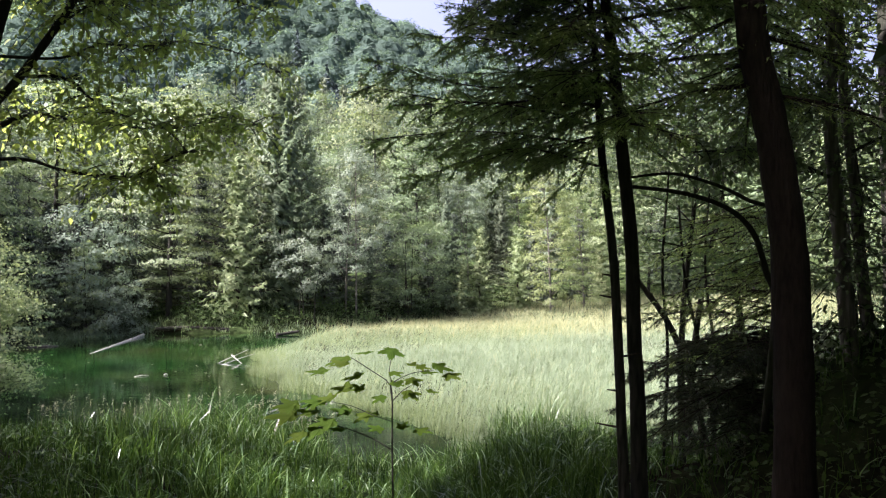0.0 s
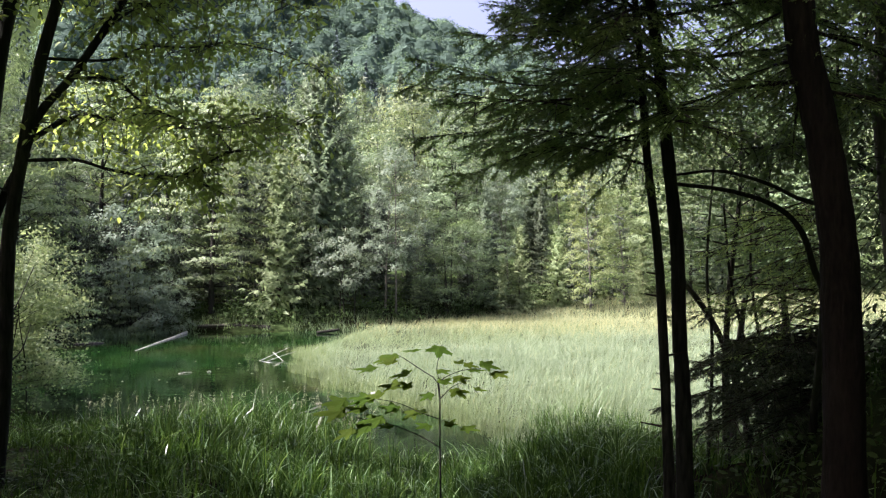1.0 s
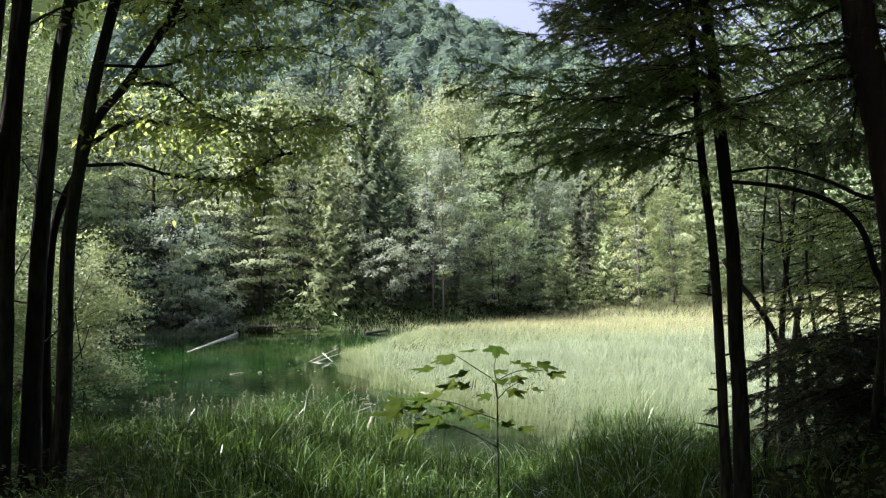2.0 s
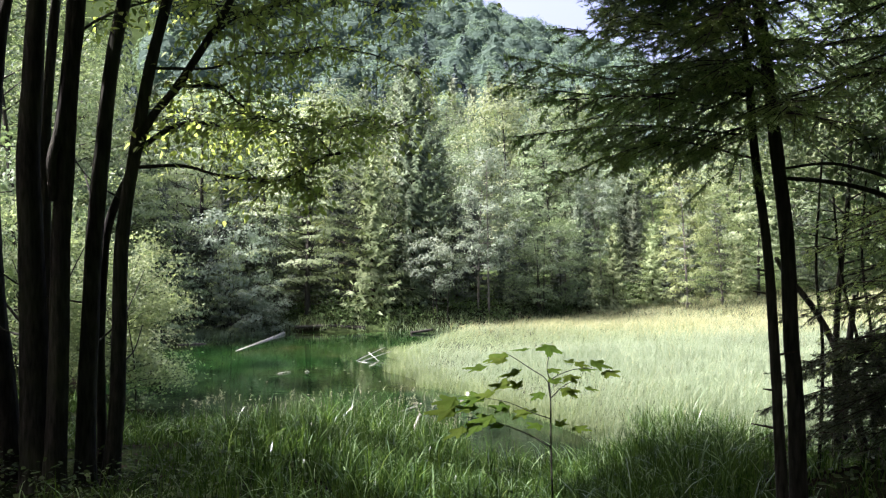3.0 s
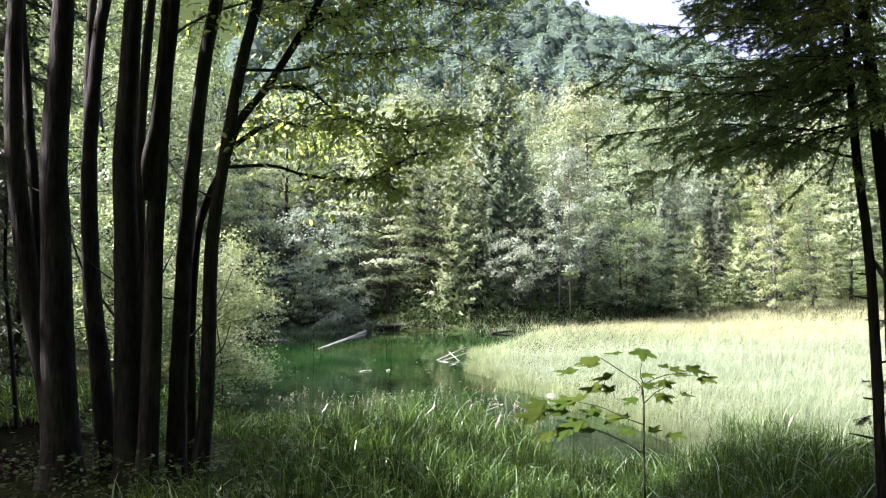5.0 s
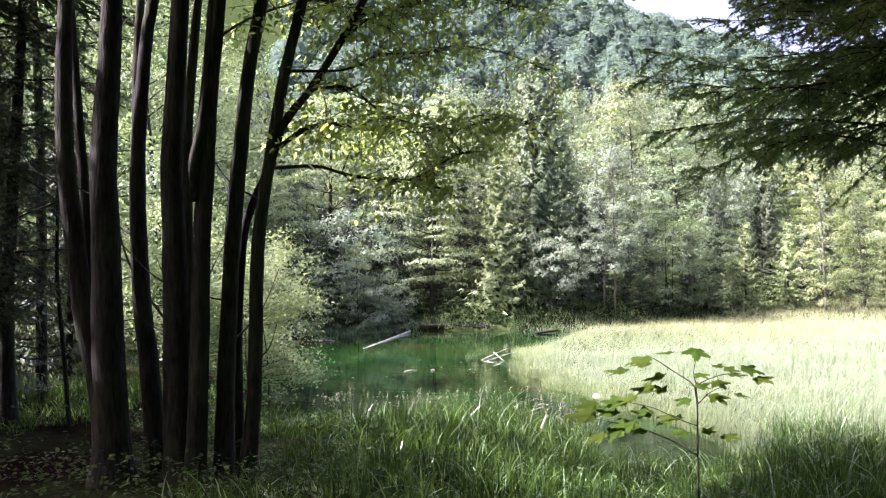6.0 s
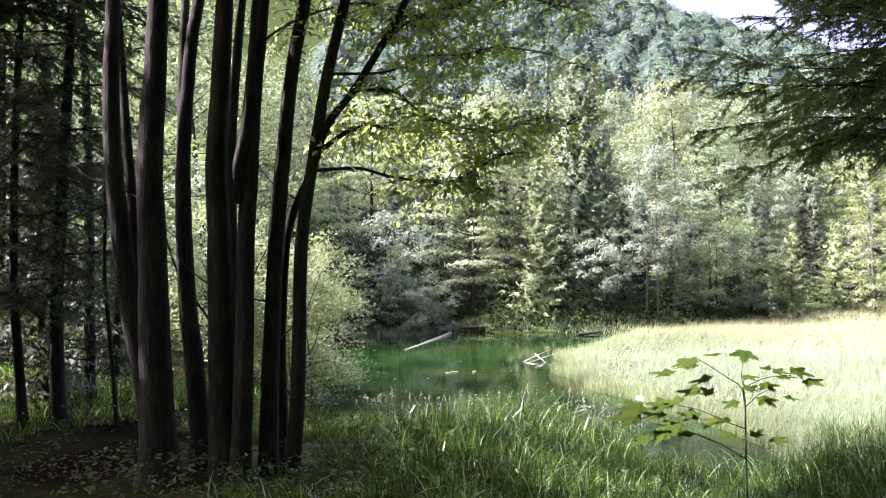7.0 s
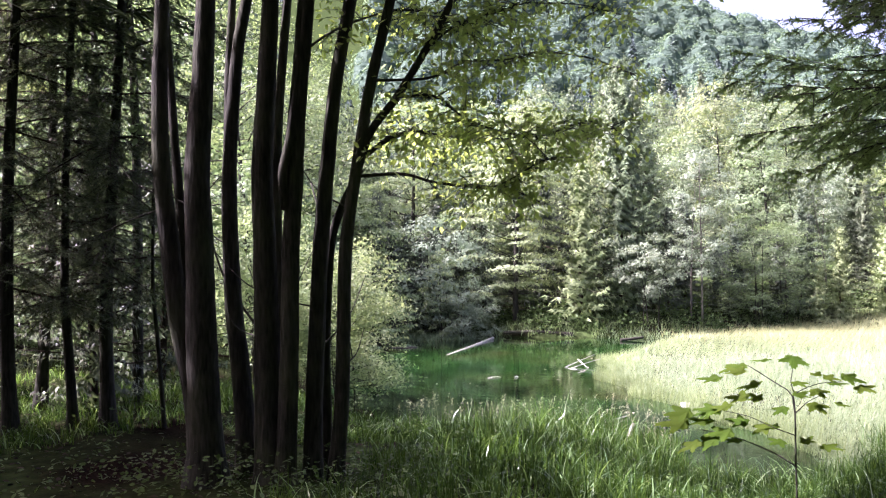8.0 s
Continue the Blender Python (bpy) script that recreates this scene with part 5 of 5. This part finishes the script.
def big_spruce():
    r = np.random.default_rng(43)
    root = new("spruce_tree")
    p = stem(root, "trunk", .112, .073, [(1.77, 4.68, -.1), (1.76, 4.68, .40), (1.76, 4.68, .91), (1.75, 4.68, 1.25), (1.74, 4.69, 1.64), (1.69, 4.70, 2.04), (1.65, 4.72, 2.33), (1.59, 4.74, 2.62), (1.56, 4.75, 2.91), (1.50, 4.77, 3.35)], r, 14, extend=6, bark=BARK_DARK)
    need = Geo()
    for i in range(38):
        h = 2.45 + 1.7 * i / 38
        q = p[int(np.argmin(abs(p[:, 2] - h)))]
        w = r.uniform(-.6, 2.6)
        ln = r.uniform(.7, 1.5)
        needle_bough(root, r, q, q + np.array([math.cos(w) * ln, math.sin(w) * ln, r.uniform(-.3, .2) * ln]), .06, 18, .4, 110, .021, .014)
    crown_over(need, r, p, 4.4, 9.2, 2.4, 30, 9)
    part("crown", need, NEEDLE_NEAR, root)
    tagged(root, "stout dark spruce trunk leaning over the bank", "tree")


big_spruce()


def pale_pair():
    r = np.random.default_rng(44)
    root = new("alder_tree")
    a = stem(root, "stem", .062, .036, [(2.68, 6.02, .4), (2.66, 6.04, .85), (2.63, 6.05, 1.07), (2.62, 6.06, 1.25), (2.59, 6.07, 1.66), (2.56, 6.08, 1.99), (2.53, 6.09, 2.54), (2.54, 6.09, 3.10), (2.51, 6.11, 3.51)], r, extend=3, label="pale grey weathered bark")
    b = stem(root, "stem", .047, .029, [(2.87, 6.16, .4), (2.84, 6.18, .76), (2.82, 6.19, 1.13), (2.79, 6.20, 1.43), (2.77, 6.21, 1.69), (2.75, 6.22, 2.07), (2.71, 6.24, 2.45), (2.67, 6.25, 2.95), (2.65, 6.26, 3.52)], r, extend=3, label="pale grey weathered bark")
    g, twig = Geo(), Geo()
    for t in (a, b):
        leafy(g, r, t, 120, .8, .05, .2, twig)
    for s, e in (((2.57, 6.08, 2.1), (1.5, 5.8, 2.25)), ((2.72, 6.2, 2.3), (3.4, 6.0, 2.4)), ((2.55, 6.1, 2.6), (1.9, 5.9, 2.5))):
        line = stem(root, "branch", .013, .005, [s, tuple((Vector(s) + Vector(e)) / 2 + Vector((0, 0, .1))), e], r, 6)
        leafy(g, r, line, 44, .3, .055, .2, twig)
    part("foliage", g, LEAF_MID, root)
    tagged(part("twigwork", twig, BARK, root), kind="stuff")
    tagged(root, "pair of pale grey trunks on a mossy bank", "tree")
    arch = new("bent_branch")
    for r0, r1, pts in ((.025, .010, [(2.01, 5.85, .5), (2.01, 5.65, 1.29), (1.93, 5.58, 1.52), (1.83, 5.50, 1.74), (1.67, 5.45, 1.88), (1.40, 5.42, 1.97), (1.07, 5.40, 2.01)]),
                        (.014, .007, [(2.01, 5.65, 1.25), (1.93, 5.30, 1.79), (1.72, 5.30, 1.93), (1.54, 5.33, 2.02), (1.32, 5.37, 2.08), (1.08, 5.39, 2.06)])):
        stem(arch, "limb", r0, r1, pts, r, 8)
    tagged(arch, "bare bent sapling arching between the trunks", "branch")
    slant = new("leaning_trunk")
    stem(slant, "stem", .035, .02, [(2.5, 8.7, -.4), (2.3, 8.72, .5), (2.1, 8.75, 1.0), (1.84, 8.81, 1.38), (1.74, 8.83, 1.55)], r, 8)
    tagged(slant, "thin leaning trunk at the edge of the meadow", "tree")


    for pts in ([(1.72, 7.4, -.4), (1.78, 7.4, .8), (1.74, 7.4, 1.5), (1.80, 7.42, 2.3)], [(2.12, 7.1, -.3), (2.0, 7.1, .7), (1.86, 7.15, 1.4), (1.82, 7.2, 2.0)],
                [(2.28, 7.9, -.4), (2.3, 7.9, .7), (2.22, 7.9, 1.5), (2.26, 7.9, 2.2)]):
        sapling = new("young_tree")
        stem(sapling, "stem", .016, .008, pts, r, 6)
        tagged(sapling, "thin bare stem between the spruce boughs", "tree", "thin stems")


pale_pair()


def hanging_spruce():
    """A small spruce whose lower boughs hang between the trunks."""
    r = np.random.default_rng(45)
    root = new("spruce_tree")
    stem(root, "trunk", .03, .014, [(2.56, 6.7, -.1), (2.54, 6.7, .8), (2.52, 6.7, 1.8), (2.5, 6.7, 2.6)], r, 8, extend=1.2)
    for i in range(42):
        h = .42 + .68 * i / 42
        w = math.pi + r.uniform(-.75, .85) if i % 4 else r.uniform(-1.2, 1.6)
        ln = r.uniform(.75, 1.45) * (1 if i % 4 else .6)
        q = np.array([2.54, 6.7, h])
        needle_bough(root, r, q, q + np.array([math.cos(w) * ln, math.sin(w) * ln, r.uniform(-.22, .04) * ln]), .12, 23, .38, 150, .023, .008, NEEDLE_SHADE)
    for i in range(26):
        h = 1.1 + .95 * i / 26
        w = math.pi + r.uniform(-1.0, 1.0)
        ln = r.uniform(.6, 1.25)
        q = np.array([2.52, 6.7, h])
        needle_bough(root, r, q, q + np.array([math.cos(w) * ln, math.sin(w) * ln, r.uniform(-.3, .1) * ln]), .08, 12, .33, 70, .021, .007)
    tagged(root, "small dark spruce with drooping lower boughs", "tree")


hanging_spruce()


# ---- the dark wood beside the path ----
def path_wood():
    r = np.random.default_rng(51)
    trunks = ((.071, .043, [(-7.14, 6.91, -.1), (-7.16, 6.88, 1.15), (-7.15, 6.90, 2.55), (-7.09, 6.95, 4.18)]),
              (.070, .042, [(-8.14, 8.31, -.1), (-8.09, 8.35, 1.06), (-8.04, 8.40, 2.09), (-8.02, 8.42, 4.67)]),
              (.048, .029, [(-6.87, 7.44, -.1), (-6.90, 7.41, .68), (-6.93, 7.39, 1.46), (-6.91, 7.40, 2.87), (-6.86, 7.45, 4.29)]),
              (.073, .044, [(-6.63, 7.65, -.1), (-6.64, 7.64, 1.11), (-6.61, 7.67, 2.02), (-6.51, 7.75, 4.33)]))
    for r0, r1, pts in trunks:
        root = new("spruce_tree")
        p = stem(root, "trunk", r0, r1, pts, r, 8, extend=3)
        need = Geo()
        for i in range(34):
            h = 1.3 + 3.0 * i / 34
            q = p[int(np.argmin(abs(p[:, 2] - h)))]
            w = r.uniform(0, 6.28)
            ln = r.uniform(.7, 1.3)
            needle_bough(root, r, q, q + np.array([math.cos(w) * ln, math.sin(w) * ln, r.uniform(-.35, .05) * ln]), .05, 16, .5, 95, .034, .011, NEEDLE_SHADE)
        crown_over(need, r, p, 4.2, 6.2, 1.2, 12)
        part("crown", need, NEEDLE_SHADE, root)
        tagged(root, "slender dark spruce beside the shaded path", "tree", "path trees")
    thin = new("young_tree")
    p = stem(thin, "stem", .024, .014, [(-6.08, 7.83, -.1), (-6.13, 7.80, .77), (-6.17, 7.77, 1.45), (-6.16, 7.78, 2.41)], r, 6, extend=1.5)
    g = Geo()
    leafy(g, r, p, 26, .5, .08, .35)
    part("foliage", g, LEAF_MID, thin)
    tagged(thin, "thin young tree beside the path", "tree")


path_wood()

# grown trees round the clearing
rng = np.random.default_rng(61)
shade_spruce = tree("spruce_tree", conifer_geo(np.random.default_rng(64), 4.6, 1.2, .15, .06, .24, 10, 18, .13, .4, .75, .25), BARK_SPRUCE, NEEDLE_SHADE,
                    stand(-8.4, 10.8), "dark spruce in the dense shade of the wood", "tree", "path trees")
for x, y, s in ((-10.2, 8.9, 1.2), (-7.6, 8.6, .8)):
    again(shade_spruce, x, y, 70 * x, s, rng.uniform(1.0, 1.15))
# Spruces at x 5 to 7 are unseen, added to darken the right bank.
for p, x, y, s in ((hazel, -9.0, 10.8, .5), (hazel, -9.8, 15.2, .8),
                   (beech, -17.0, 13.0, 1.0), (maple, -15.5, 19.5, .9), (hazel, -13.5, 20.5, .9),
                   (slim, -9.6, 6.3, .7), (slim, -11.5, 5.5, .8), (maple, -10.8, 11.2, .5), (hazel, -12.6, 12.6, .8), (maple, -13.6, 11.0, .6), (hazel, -12.4, 12.2, .6), (hazel, -15.5, 14.8, .9), (maple, -9.2, 11.2, .35), (maple, -11.8, 13.6, .7), (hazel, -16.5, 12.2, .9), (hazel, -18.5, 14.5, 1.0), (beech, -19, 14, 1.0), (birch, -17.5, 17, 1.0),
                   (slim, 5.6, 6.2, .7), (slim, 7.0, 8.5, .8), (slim, 5.2, 5.2, .7), (slim, 5.0, 2.6, .8), (slim, 6.0, 7.6, .9), (slim, 6.2, 4.2, .8), (hazel, 4.3, 4.2, .6), (hazel, 6.0, 8.8, .9),
                   (hazel, 4.4, 8.3, .5), (maple, 9.5, 12.5, .6), (birch, 14.5, 13.5, .7), (beech, 17, 20, .8), (maple, 19, 27, .8), (beech, 23, 34, .9)):
    again(p, x, y, rng.uniform(0, 360), s, rng.uniform(.95, 1.1))
r = np.random.default_rng(63)
# Beeches out of view, added to close the wood and block sun and sky.
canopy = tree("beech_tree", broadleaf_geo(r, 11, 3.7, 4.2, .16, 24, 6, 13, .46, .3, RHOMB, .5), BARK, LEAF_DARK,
              stand(-2.8, -2.6), "unseen tall beech added to close the wood and shade the bank", "tree", "trees behind the path")
for x, y, s in ((2.8, -2.4, 1.0), (.2, -5.5, 1.1), (5.0, .2, .95), (6.6, 3.0, 1.0), (8.6, 6.0, .95), (-8.4, -1.4, 1.0), (3.7, 7.4, 1.05), (-11.8, 3.2, 1.0), (-9.4, 1.8, .8), (4.4, 3.6, .8), (4.9, 6.5, .8), (-5.2, -4.6, 1.1),
                (5.5, -4.8, 1.1), (9.5, 1.0, 1.1), (-10.2, -2.2, 1.1), (-12.8, 3.0, 1.1), (10.8, 9.0, .8), (0.5, -10, 1.2), (-8, -9, 1.2), (9, -9, 1.2), (-13.5, -5, 1.2), (14, -3, 1.2), (13.5, 4.5, 1.1)):
    again(canopy, x, y, r.uniform(0, 360), s)
again(canopy, -9.6, 3.6, 80, .62)
# Added alders: their crowns stay above view and only shade the bank.
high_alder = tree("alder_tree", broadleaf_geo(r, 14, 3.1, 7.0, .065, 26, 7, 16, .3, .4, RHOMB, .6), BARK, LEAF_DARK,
                  stand(-7.5, 9.2), "tall alder added for the shade of its unseen crown", "tree", "trees behind the path")
again(high_alder, 2.4, 3.2, 140)
again(high_alder, 3.3, 5.4, 20)
# Bushes out of view, added to keep low sky light off trunks and path.
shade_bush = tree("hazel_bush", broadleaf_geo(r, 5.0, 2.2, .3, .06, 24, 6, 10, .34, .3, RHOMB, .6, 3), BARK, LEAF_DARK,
                  stand(-4.2, -3.6), "unseen dark hazel bush added to block low sky light", "bush", "undergrowth behind the path")
for x, y, s in ((-.4, -4.4, 1.1), (3.4, -3.6, 1.0), (5.6, -1.2, 1.0), (4.4, 1.4, .8), (5.3, 3.6, .9), (5.8, 5.6, .9), (6.8, 7.6, .9), (-6.8, -2.2, 1.1), (-5.6, .8, .9), (-8.0, 2.0, .9), (-10.2, 4.0, .9), (-12.2, 6.0, .9), (1.6, -6.8, 1.2), (-3.0, -7.0, 1.2)):
    again(shade_bush, x, y, r.uniform(0, 360), s)
r = np.random.default_rng(62)
LEAF_WILLOW = leaf_material("willow_leaves", (0.13, 0.19, 0.075), (0.26, 0.34, 0.14), .45, .5)
near_beech = tree("beech_tree", broadleaf_geo(r, 9.0, 2.8, 1.8, .11, 30, 9, 44, .105, .7, RHOMB, .5), BARK, LEAF_MID,
                  stand(-10.0, 11.4), "young beech with sunlit leaves behind the alder", "tree", "left bank beeches")
again(near_beech, -10.8, 17.0, 230, .9)
right_beech = tree("beech_tree", broadleaf_geo(r, 7.5, 1.9, 2.7, .07, 26, 8, 30, .10, .6, RHOMB, .5), BARK, LEAF_MID,
                   stand(4.5, 10.0), "young beech with hanging leaves at the meadow's edge", "tree")
again(right_beech, 6.2, 12.4, 130, 1.1)
again(right_beech, 2.7, 10.4, 220, .68)
again(right_beech, 3.7, 11.2, 20, .8)
again(right_beech, 2.2, 8.6, 300, .6)
bank_willow = tree("willow_bush", broadleaf_geo(r, 2.5, 1.15, .1, .03, 34, 10, 34, .06, .6, RHOMB, .9, 4), BARK, LEAF_WILLOW,
                   stand(-6.95, 13.7), "grey-green willow bush hanging over the water", "bush")
again(bank_willow, -8.3, 13.2, 100, 1.05)
again(bank_willow, -8.1, 15.2, 200, .95)


# ---- the maple sapling ----
def lobed_leaf(size, rng):
    """A five-lobed maple leaf, gently cupped, with its stalk."""
    g = Geo()
    lobes = ((-126, .55, 24), (-62, .88, 27), (0, 1.06, 28), (62, .88, 27), (126, .55, 24))
    tips = []
    for i in range(61):
        a = -158 + 316 * i / 60
        q = max(.36, *(top * (1 - .58 * min(1, abs(a - c) / half)) for c, top, half in lobes))
        tips.append((a, q * (1 + .10 * (1 if i % 2 else -1) * (q > .4)) + rng.uniform(-.02, .02)))
    rim = []
    for a, q in tips:
        w = radians(a)
        rim.append((math.sin(w) * q * .62 * size, (.30 + math.cos(w) * q * .62) * size, -.10 * size * q * q + .05 * size * math.cos(5 * w) * q))
    v = [(0, .16 * size, .02 * size)] + rim
    n = len(rim)
    g.add(v, [(0, i + 1, i) for i in range(1, n)], [(0, 1, n)])
    return g


def maple_sapling():
    r = np.random.default_rng(71)
    root = new("maple_sapling")
    root.location = (-.16, 2.95, on(-.16, 2.95))
    z0 = root.location.z
    w = Geo()
    tube(w, spline([(0.02, 0, -.05), (.01, 0, .5), (0, 0, .95 - z0), (.0, 0, 1.14 - z0), (-.005, 0, 1.20 - z0)], 14), np.linspace(.0042, .0022, 14), 6)
    part("stem", w, BARK, root, smooth=True)
    shoots = ((.99, [(-.05, 0, 1.02), (-.1, .01, 1.04), (-.17, .02, 1.062), (-.27, .02, 1.08)], .0028),
              (1.08, [(-.06, 0, 1.10), (-.13, .0, 1.13), (-.2, -.01, 1.145)], .0018),
              (1.145, [(.015, 0, 1.16), (.035, .0, 1.18), (.07, 0, 1.20)], .002),
              (1.14, [(-.004, 0, 1.17), (-.012, 0, 1.205), (-.06, .01, 1.235), (-.105, .01, 1.265), (-.13, .01, 1.28)], .0024),
              (1.20, [(.02, 0, 1.215), (.07, 0, 1.235), (.13, .01, 1.24)], .0018),
              (1.20, [(-.01, 0, 1.235), (-.005, 0, 1.27), (0, .01, 1.30)], .0016))
    for h, pts, rad in shoots:
        g = Geo()
        tube(g, spline([(0, 0, h - z0)] + [(x, y, z - z0) for x, y, z in pts], 10), np.linspace(rad, rad * .5, 10), 5)
        part("twig", g, BARK, root, smooth=True)
    # sprigs: where the leaves of each sit from the stem, their height and size
    sprigs = (((.0, 1.315, .088), (-.085, 1.295, .072), (-.16, 1.283, .09), (-.155, 1.262, .084), (-.23, 1.235, .082), (-.115, 1.23, .09)),
              ((.008, 1.245, .058), (.06, 1.252, .05), (.09, 1.262, .05), (.145, 1.26, .078), (.18, 1.23, .074), (.105, 1.233, .07), (.06, 1.215, .07)),
              ((.01, 1.197, .066), (.055, 1.183, .068), (.12, 1.183, .05), (-.035, 1.168, .058)),
              ((-.15, 1.182, .088), (-.195, 1.163, .078), (-.105, 1.176, .066), (-.23, 1.146, .096), (-.318, 1.136, .1), (-.25, 1.148, .08)),
              ((-.15, 1.108, .078), (-.088, 1.108, .07), (-.06, 1.098, .056), (-.195, 1.09, .088), (-.256, 1.108, .096), (-.335, 1.098, .108), (-.24, 1.064, .105), (-.29, 1.056, .09), (-.168, 1.054, .07)),
              ((-.043, 1.067, .066), (.028, 1.054, .056), (.085, 1.054, .072)))
    shapes = [lobed_leaf(1.0, r).mesh("leaf", LEAF_SAPLING) for _ in range(11)]
    count = 0
    for sprig in sprigs:
        for x, z, size in sprig:
            leaf = new("leaf", shapes[count % 11])
            leaf.parent = root
            out = math.degrees(math.atan2(x, .05 * (1 if count % 2 else -1))) + r.uniform(-35, 35)
            size *= r.uniform(1.0, 1.18)
            leaf.matrix_basis = pose(x - .3 * size * math.sin(radians(out)), r.uniform(-.05, .05), z - z0, r.uniform(6, 26), r.uniform(-12, 12)) @ pose(0, 0, 0, 0, 0, -out) @ pose(0, 0, 0, r.uniform(-14, 6)) @ Matrix.Diagonal((size, size, size, 1))
            count += 1
    tagged(root, "slender maple sapling with lobed green leaves in the grass", "sapling")


maple_sapling()


# ---- fallen wood and stones ----
def timber(name, label, pts, r0, r1, mat=DEADWOOD, sides=8, rough=.12, category="log"):
    g = Geo()
    tube(g, spline(pts, 10), np.linspace(r0, r1, 10), sides, rough, np.random.default_rng(7))
    ob = new(name, g.mesh(name, mat, True))
    return tagged(ob, label, category)


timber("fallen_log", "bleached fallen log slanting from the bank into the pond", [(-9.12, 24.1, -.93), (-9.25, 26.0, -.91), (-9.4, 28.0, -.90), (-9.5, 29.6, -.87)], .035, .05)
# A pale rod on the water stands in for a thin streak of reflection.
timber("reflection_streak", "thin pale rod standing in for a reflection streak near the far shallows", [(-11.5, 25.8, -.9), (-11.1, 25.95, -.88), (-10.8, 26.2, -.9)], .028, .02, BARK_PALE)
timber("fallen_log", "dark weathered log lying along the far shore", [(-5.3, 29.7, -.87), (-4.98, 29.9, -.84), (-4.65, 30.1, -.8)], .05, .04, BARK)
timber("fallen_log", "mossy brown log lying along the far shore", [(-9.4, 30.5, -.75), (-8.2, 30.7, -.72), (-7.0, 30.6, -.78)], .06, .05, BARK)

snag = new("dead_branch")
for pts in ([(-5.35, 21.9, -.93), (-5.05, 22.4, -.79), (-4.75, 22.8, -.66)], [(-5.15, 21.8, -.92), (-4.85, 22.3, -.82), (-4.55, 22.6, -.74)], [(-5.3, 21.9, -.92), (-5.0, 21.6, -.9), (-4.7, 21.4, -.93)], [(-4.45, 22.6, -.93), (-4.25, 22.9, -.79), (-4.12, 23.2, -.68)], [(-5.05, 22.3, -.74), (-4.85, 22.0, -.82), (-4.7, 21.9, -.92)]):
    g = Geo()
    tube(g, spline(pts, 8), np.linspace(.014, .006, 8), 5, .1, np.random.default_rng(8))
    part("limb", g, DEADWOOD, snag, smooth=True)
tagged(snag, "bleached dead branch sticking out of the pond", "branch")

timber("floating_stick", "short pale driftwood floating on the pond", [(-6.42, 19.45, -.9), (-6.3, 19.55, -.88), (-6.2, 19.66, -.89)], .014, .008, category="driftwood")
timber("floating_stick", "small pale piece of driftwood on the pond", [(-5.9, 19.75, -.9), (-5.86, 19.77, -.88), (-5.83, 19.78, -.9)], .018, .014, category="driftwood")
timber("floating_stick", "thin pale stick floating near the bank", [(-2.95, 14.45, -.9), (-2.8, 14.8, -.88), (-2.66, 15.2, -.87)], .018, .01, category="driftwood")
timber("floating_stick", "thin pale stick floating near the sedge", [(-3.3, 20.6, -.9), (-3.7, 20.3, -.89), (-4.1, 20.4, -.9)], .02, .012, category="driftwood")
timber("broken_stump", "small bleached broken stump in wet grass", [(-2.26, 12.5, -.95), (-2.23, 12.55, -.7), (-2.17, 12.55, -.55)], .03, .02, category="stump")


def stone(x, y, z, s, label, mat):
    bm = bmesh.new()
    bmesh.ops.create_icosphere(bm, subdivisions=3, radius=1)
    for v in bm.verts:
        k = 1 + .35 * noise.noise(v.co * 1.4 + Vector((x, y, z)))
        v.co = Vector((v.co.x * s[0], v.co.y * s[1], v.co.z * s[2])) * k
    me = bpy.data.meshes.new("stone")
    bm.to_mesh(me)
    bm.free()
    me.materials.append(mat)
    for f in me.polygons:
        f.use_smooth = True
    ob = new("stone", me)
    ob.location = (x, y, z)
    tagged(ob, label, "stone")


stone(-1.86, 16.4, -.86, (.13, .08, .06), "pale bleached stone at the edge of the sedge", DEADWOOD)
stone(-2.75, 15.6, -.93, (.06, .045, .05), "small pale stone in shallow water", BARK_PALE)
stone(-2.0, 15.9, -.93, (.05, .04, .05), "small pale stone in shallow water", BARK_PALE)


def floating_leaves():
    r = np.random.default_rng(81)
    g = Geo()
    n = 70
    x, y = r.normal(-5.2, 2.2, n), r.uniform(14.5, 27, n)
    ok = (x < sedge_edge(y) - .2) & (y > near_shore(x) + .6)
    x, y = x[ok], y[ok]
    n = len(x)
    ln = r.uniform(.03, .09, n)
    leaves(g, np.stack([x, y, np.full(n, WATER_Z + .006)], -1), r.standard_normal((n, 3)) * (1, 1, .02), np.tile([0, 0, 1.0], (n, 1)), ln, ln * .6, OVAL, .05, .0)
    tagged(new("floating_leaves", g.mesh("floating_leaves", PALE_LEAF)), "pale fallen leaves drifting on the pond", "leaves", kind="stuff")


PALE_LEAF = leaf_material("drifting_leaves", (0.10, 0.10, 0.05), (0.40, 0.38, 0.26), .2, .5)
floating_leaves()
